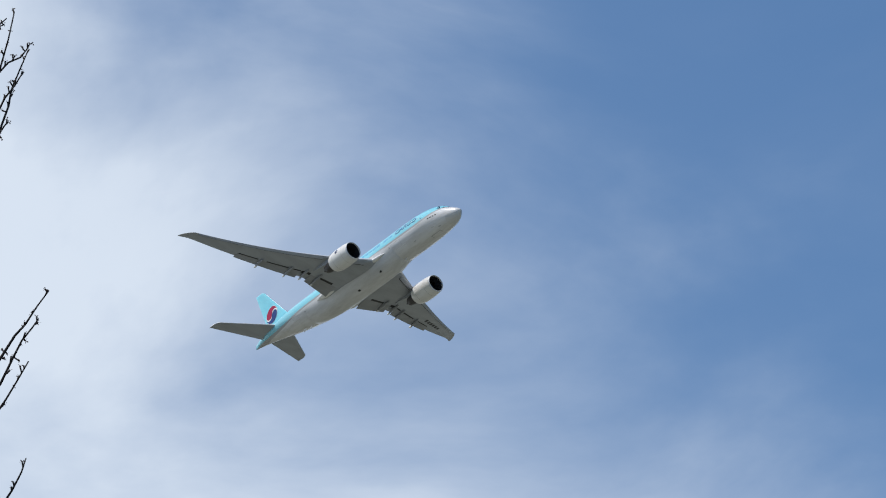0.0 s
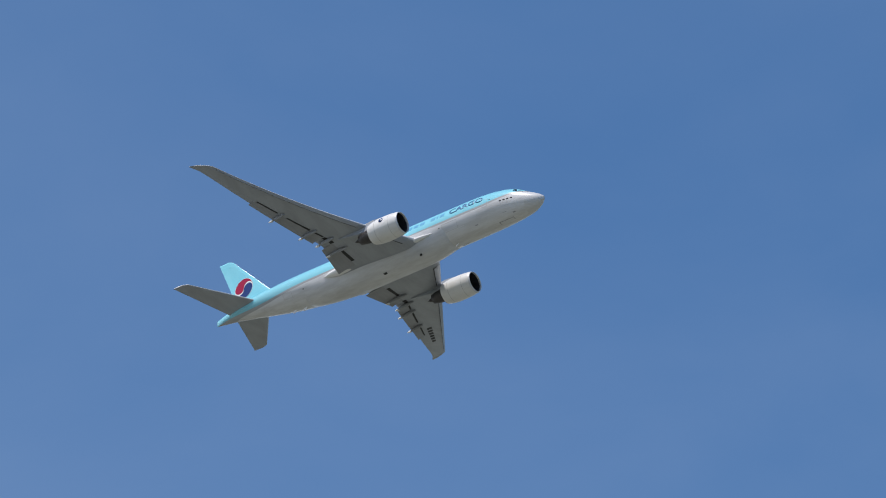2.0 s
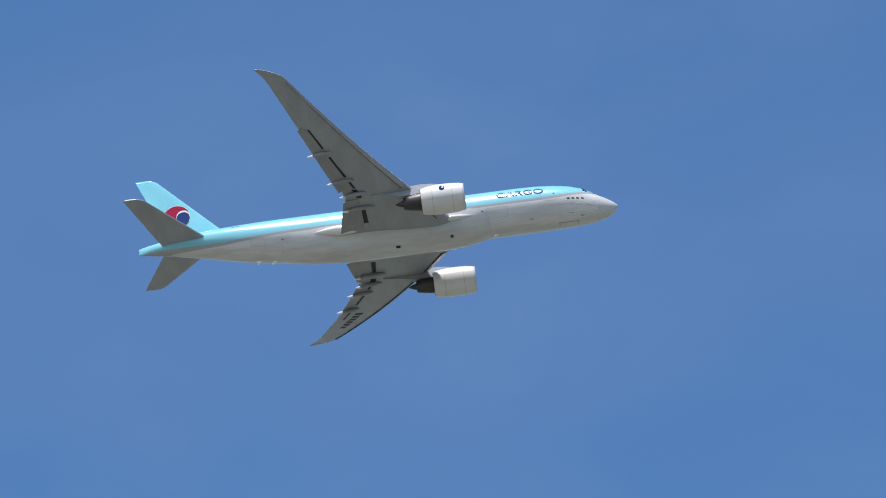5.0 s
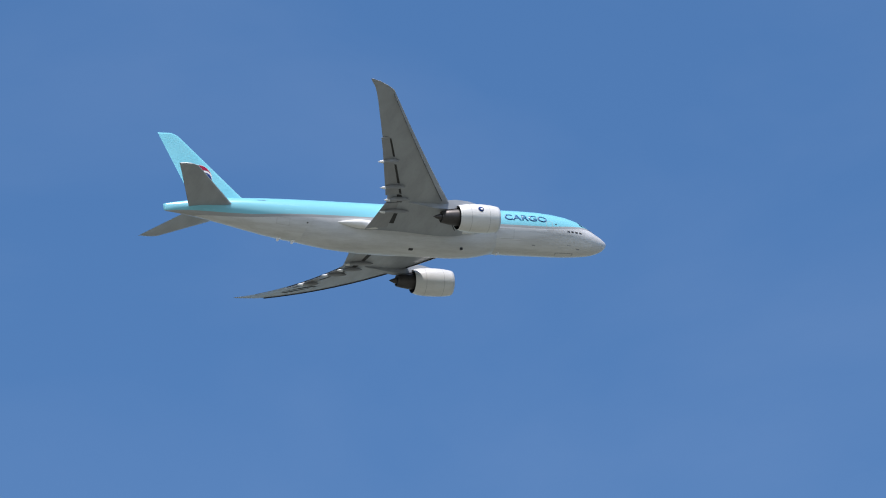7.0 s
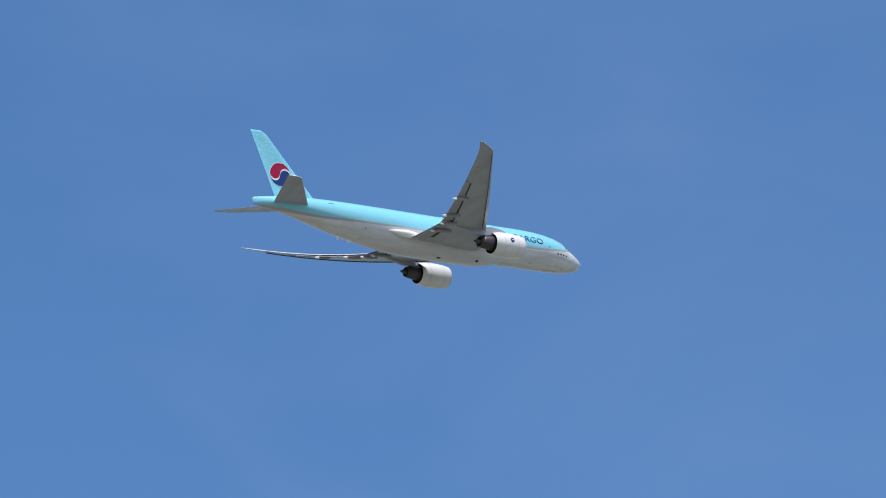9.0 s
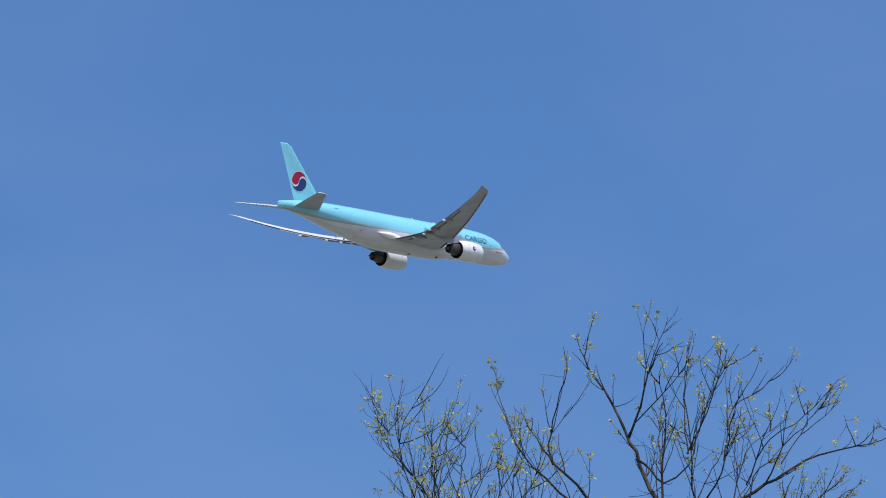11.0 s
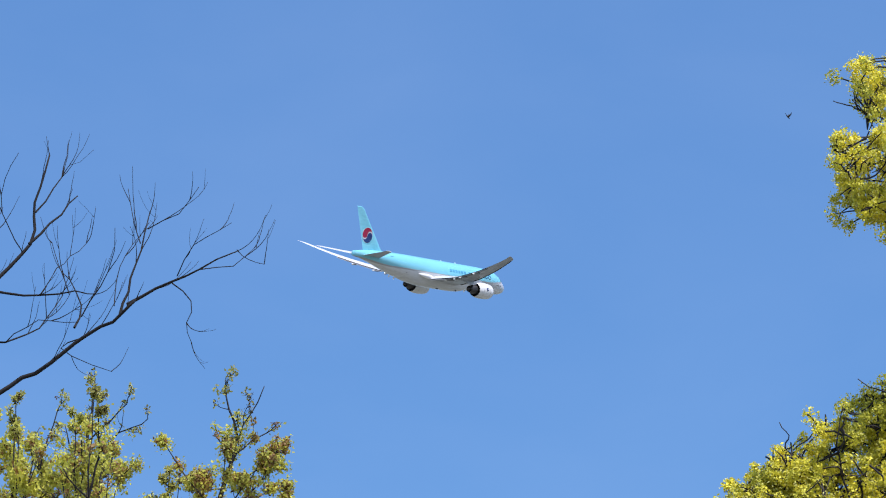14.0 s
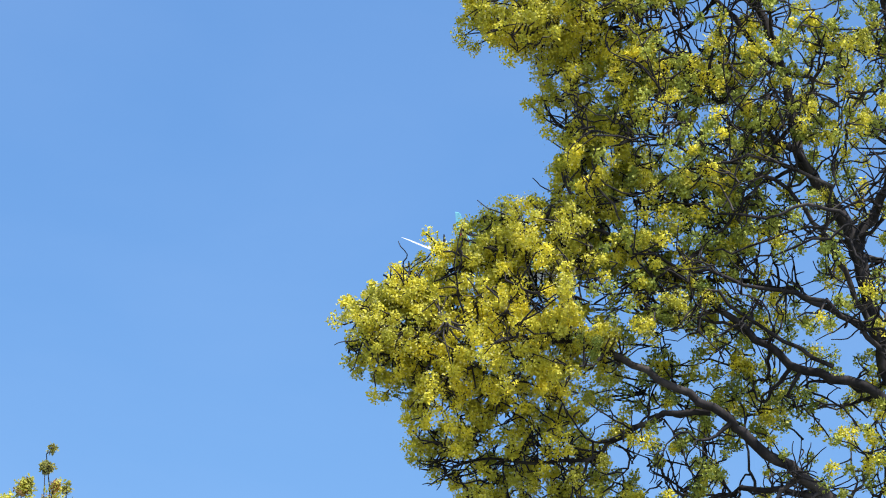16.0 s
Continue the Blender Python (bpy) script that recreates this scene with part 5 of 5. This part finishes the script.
part("brushwood", w.mesh("brushwood", BARK_MAPLE), te.top, kind="stuff")
heads = [tuple(c) for c in clumps] + pick(extra, 500)
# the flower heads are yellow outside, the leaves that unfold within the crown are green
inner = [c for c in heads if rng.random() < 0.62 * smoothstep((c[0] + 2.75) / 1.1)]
taken = set(inner)
outer = [c for c in heads if c not in taken]
part("floret_spray", leaf_cloud("floret_spray", pick(outer, int(len(outer) * 0.8)), 24, 0.076, 0.017, FLORET, 0.3), te.top, "pale open florets round the clusters", "stuff")
part("blossom", leaf_cloud("blossom", outer, 96, 0.061, 0.0255, BLOSSOM, 0.34, True), te.top, "fluffy yellow blossom clusters", "stuff")
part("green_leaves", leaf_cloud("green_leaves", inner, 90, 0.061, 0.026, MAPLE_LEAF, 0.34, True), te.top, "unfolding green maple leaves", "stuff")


# ---------------------------------------------------------------- birds
def build_bird(span, wing_lift):
    """A small dark swallow-like bird; x to the beak, y to its left."""
    bird = tagged(new("bird"), "small dark bird in quick flight", "bird", "birds in flight")
    k = span / 0.30
    prof = [(0.085, 0.002), (0.075, 0.010), (0.055, 0.017), (0.02, 0.024), (-0.03, 0.020), (-0.07, 0.009), (-0.085, 0.004)]
    part("body", mesh_of("body", *turned([(x * k, r * k) for x, r in prof], (0, 0, 0), 12, True, True), BIRD), bird)
    for side in (-1, 1):
        rings = []
        for u, c, back in ((0.0, 0.055, 0.0), (0.3, 0.050, -0.004), (0.65, 0.036, 0.018), (1.0, 0.006, 0.062)):
            y, z = side * u * span / 2, wing_lift * u * span / 2
            rings.append([((0.035 - back) * k, y, z), ((0.035 - back - c * 0.5) * k, y, z + 0.003), ((0.035 - back - c) * k, y, z), ((0.035 - back - c * 0.5) * k, y, z - 0.003)])
        part("wing", mesh_of("wing", *loft(rings), BIRD, False), bird)
    v, f = slab((-0.06 * k, -0.010 * k, 0), (-0.06 * k, 0.010 * k, 0), (-0.12 * k, 0.026 * k, 0), (-0.12 * k, -0.026 * k, 0), 0.004, (0, 0, 1))
    part("tail", mesh_of("tail", v, f, BIRD, False), bird)
    return bird


bird_west, bird_east = build_bird(0.17, 0.5), build_bird(0.14, 0.9)

# ---------------------------------------------------------------- what moves
# seconds, place, heading, nose-up pitch, bank to starboard
PLANE = [
    (0, -589.71, 463.82, 305.36, 0.42, 8.46, -6.71),
    (0.5, -536.31, 466.07, 305.63, 0.84, 8.02, -6.60),
    (1, -483.11, 467.75, 305.67, 1.18, 7.76, -6.52),
    (1.5, -429.56, 469.60, 305.44, 1.43, 7.55, -6.42),
    (2, -375.88, 471.50, 304.82, 1.62, 7.33, -6.25),
    (2.5, -322.28, 473.15, 304.14, 1.72, 7.05, -5.99),
    (3, -268.60, 474.80, 303.29, 1.75, 6.74, -5.60),
    (3.5, -215.09, 476.40, 302.17, 1.71, 6.42, -5.10),
    (4, -161.52, 477.90, 301.12, 1.62, 6.13, -4.46),
    (4.5, -107.92, 479.38, 299.93, 1.46, 5.90, -3.70),
    (5, -54.30, 480.77, 298.74, 1.25, 5.76, -2.82),
    (5.5, -0.67, 482.00, 297.54, 0.98, 5.73, -1.85),
    (6, 52.99, 483.03, 296.35, 0.67, 5.80, -0.80),
    (6.5, 106.69, 483.83, 295.17, 0.31, 5.99, 0.32),
    (7, 160.56, 484.23, 294.06, -0.09, 6.27, 1.47),
    (7.5, 214.32, 484.39, 292.85, -0.54, 6.60, 2.63),
    (8, 268.20, 484.06, 291.67, -1.02, 6.97, 3.79),
    (8.5, 322.18, 483.30, 290.34, -1.55, 7.33, 4.90),
    (9, 376.12, 481.97, 289.14, -2.12, 7.64, 5.97),
    (9.5, 430.14, 480.07, 287.92, -2.73, 7.85, 6.97),
    (10, 484.23, 477.53, 286.67, -3.40, 7.97, 7.88),
    (10.5, 538.43, 474.30, 285.41, -4.11, 7.95, 8.71),
    (11, 592.72, 470.34, 284.13, -4.87, 7.82, 9.42),
    (11.5, 646.22, 466.35, 283.78, -5.70, 7.58, 10.04),
    (12, 701.56, 460.07, 281.98, -6.60, 7.28, 10.57),
    (12.5, 756.26, 453.92, 280.54, -7.59, 6.97, 11.00),
    (13, 810.46, 447.89, 279.63, -8.67, 6.76, 11.35),
    (13.5, 866.11, 439.04, 278.33, -9.87, 6.73, 11.66),
    (14, 921.56, 429.72, 277.72, -11.20, 7.01, 11.94),
    (14.5, 976.66, 420.41, 278.02, -12.66, 7.72, 12.24),
    (15, 1032.06, 408.71, 277.37, -13.86, 7.48, 12.14),
    (15.5, 1087.04, 396.58, 277.78, -15.10, 7.16, 11.86),
    (16, 1141.86, 384.38, 278.02, -16.38, 6.76, 11.41),
]


def motions():
    walk(plane, [(t, pose(x, y, z, bank, -pitch, yaw)) for t, x, y, z, yaw, pitch, bank in PLANE])
    # one bird climbs past to the west, another drops towards the trees in the east
    walk(bird_west, [(0.0, pose(-58.4, 62.9, 30.1, 10, -36, -118)), (0.2, pose(-59.59, 60.92, 32.56, 10, -36, -118)), (0.5, pose(-61.03, 58.1, 35.16, 5, -36, -118)),
                     (0.8, pose(-63.87, 53.08, 38.07, 0, -25, -120)), (3.0, pose(-84.0, 16.0, 48.0, 0, -10, -120)), (16.0, pose(-200.0, -190.0, 60.0, 0, 0, -120))])
    walk(bird_east, [(0.0, pose(-70.0, 60.0, 62.0, 0, 10, -35)), (11.0, pose(30.0, 52.0, 48.0, 0, 20, -40)), (13.6, pose(49.5, 26.0, 25.0, 10, 38, -52)), (13.9, pose(52.78, 21.21, 20.86, 10, 45, -50)),
                     (14.0, pose(53.87, 19.71, 19.36, 10, 45, -45)), (14.2, pose(54.87, 19.21, 16.56, 0, 50, -30)), (14.6, pose(57.5, 20.6, 9.5, 0, 40, 10)), (16.0, pose(85.0, 34.0, 4.0, 0, 8, 25))])


motions()
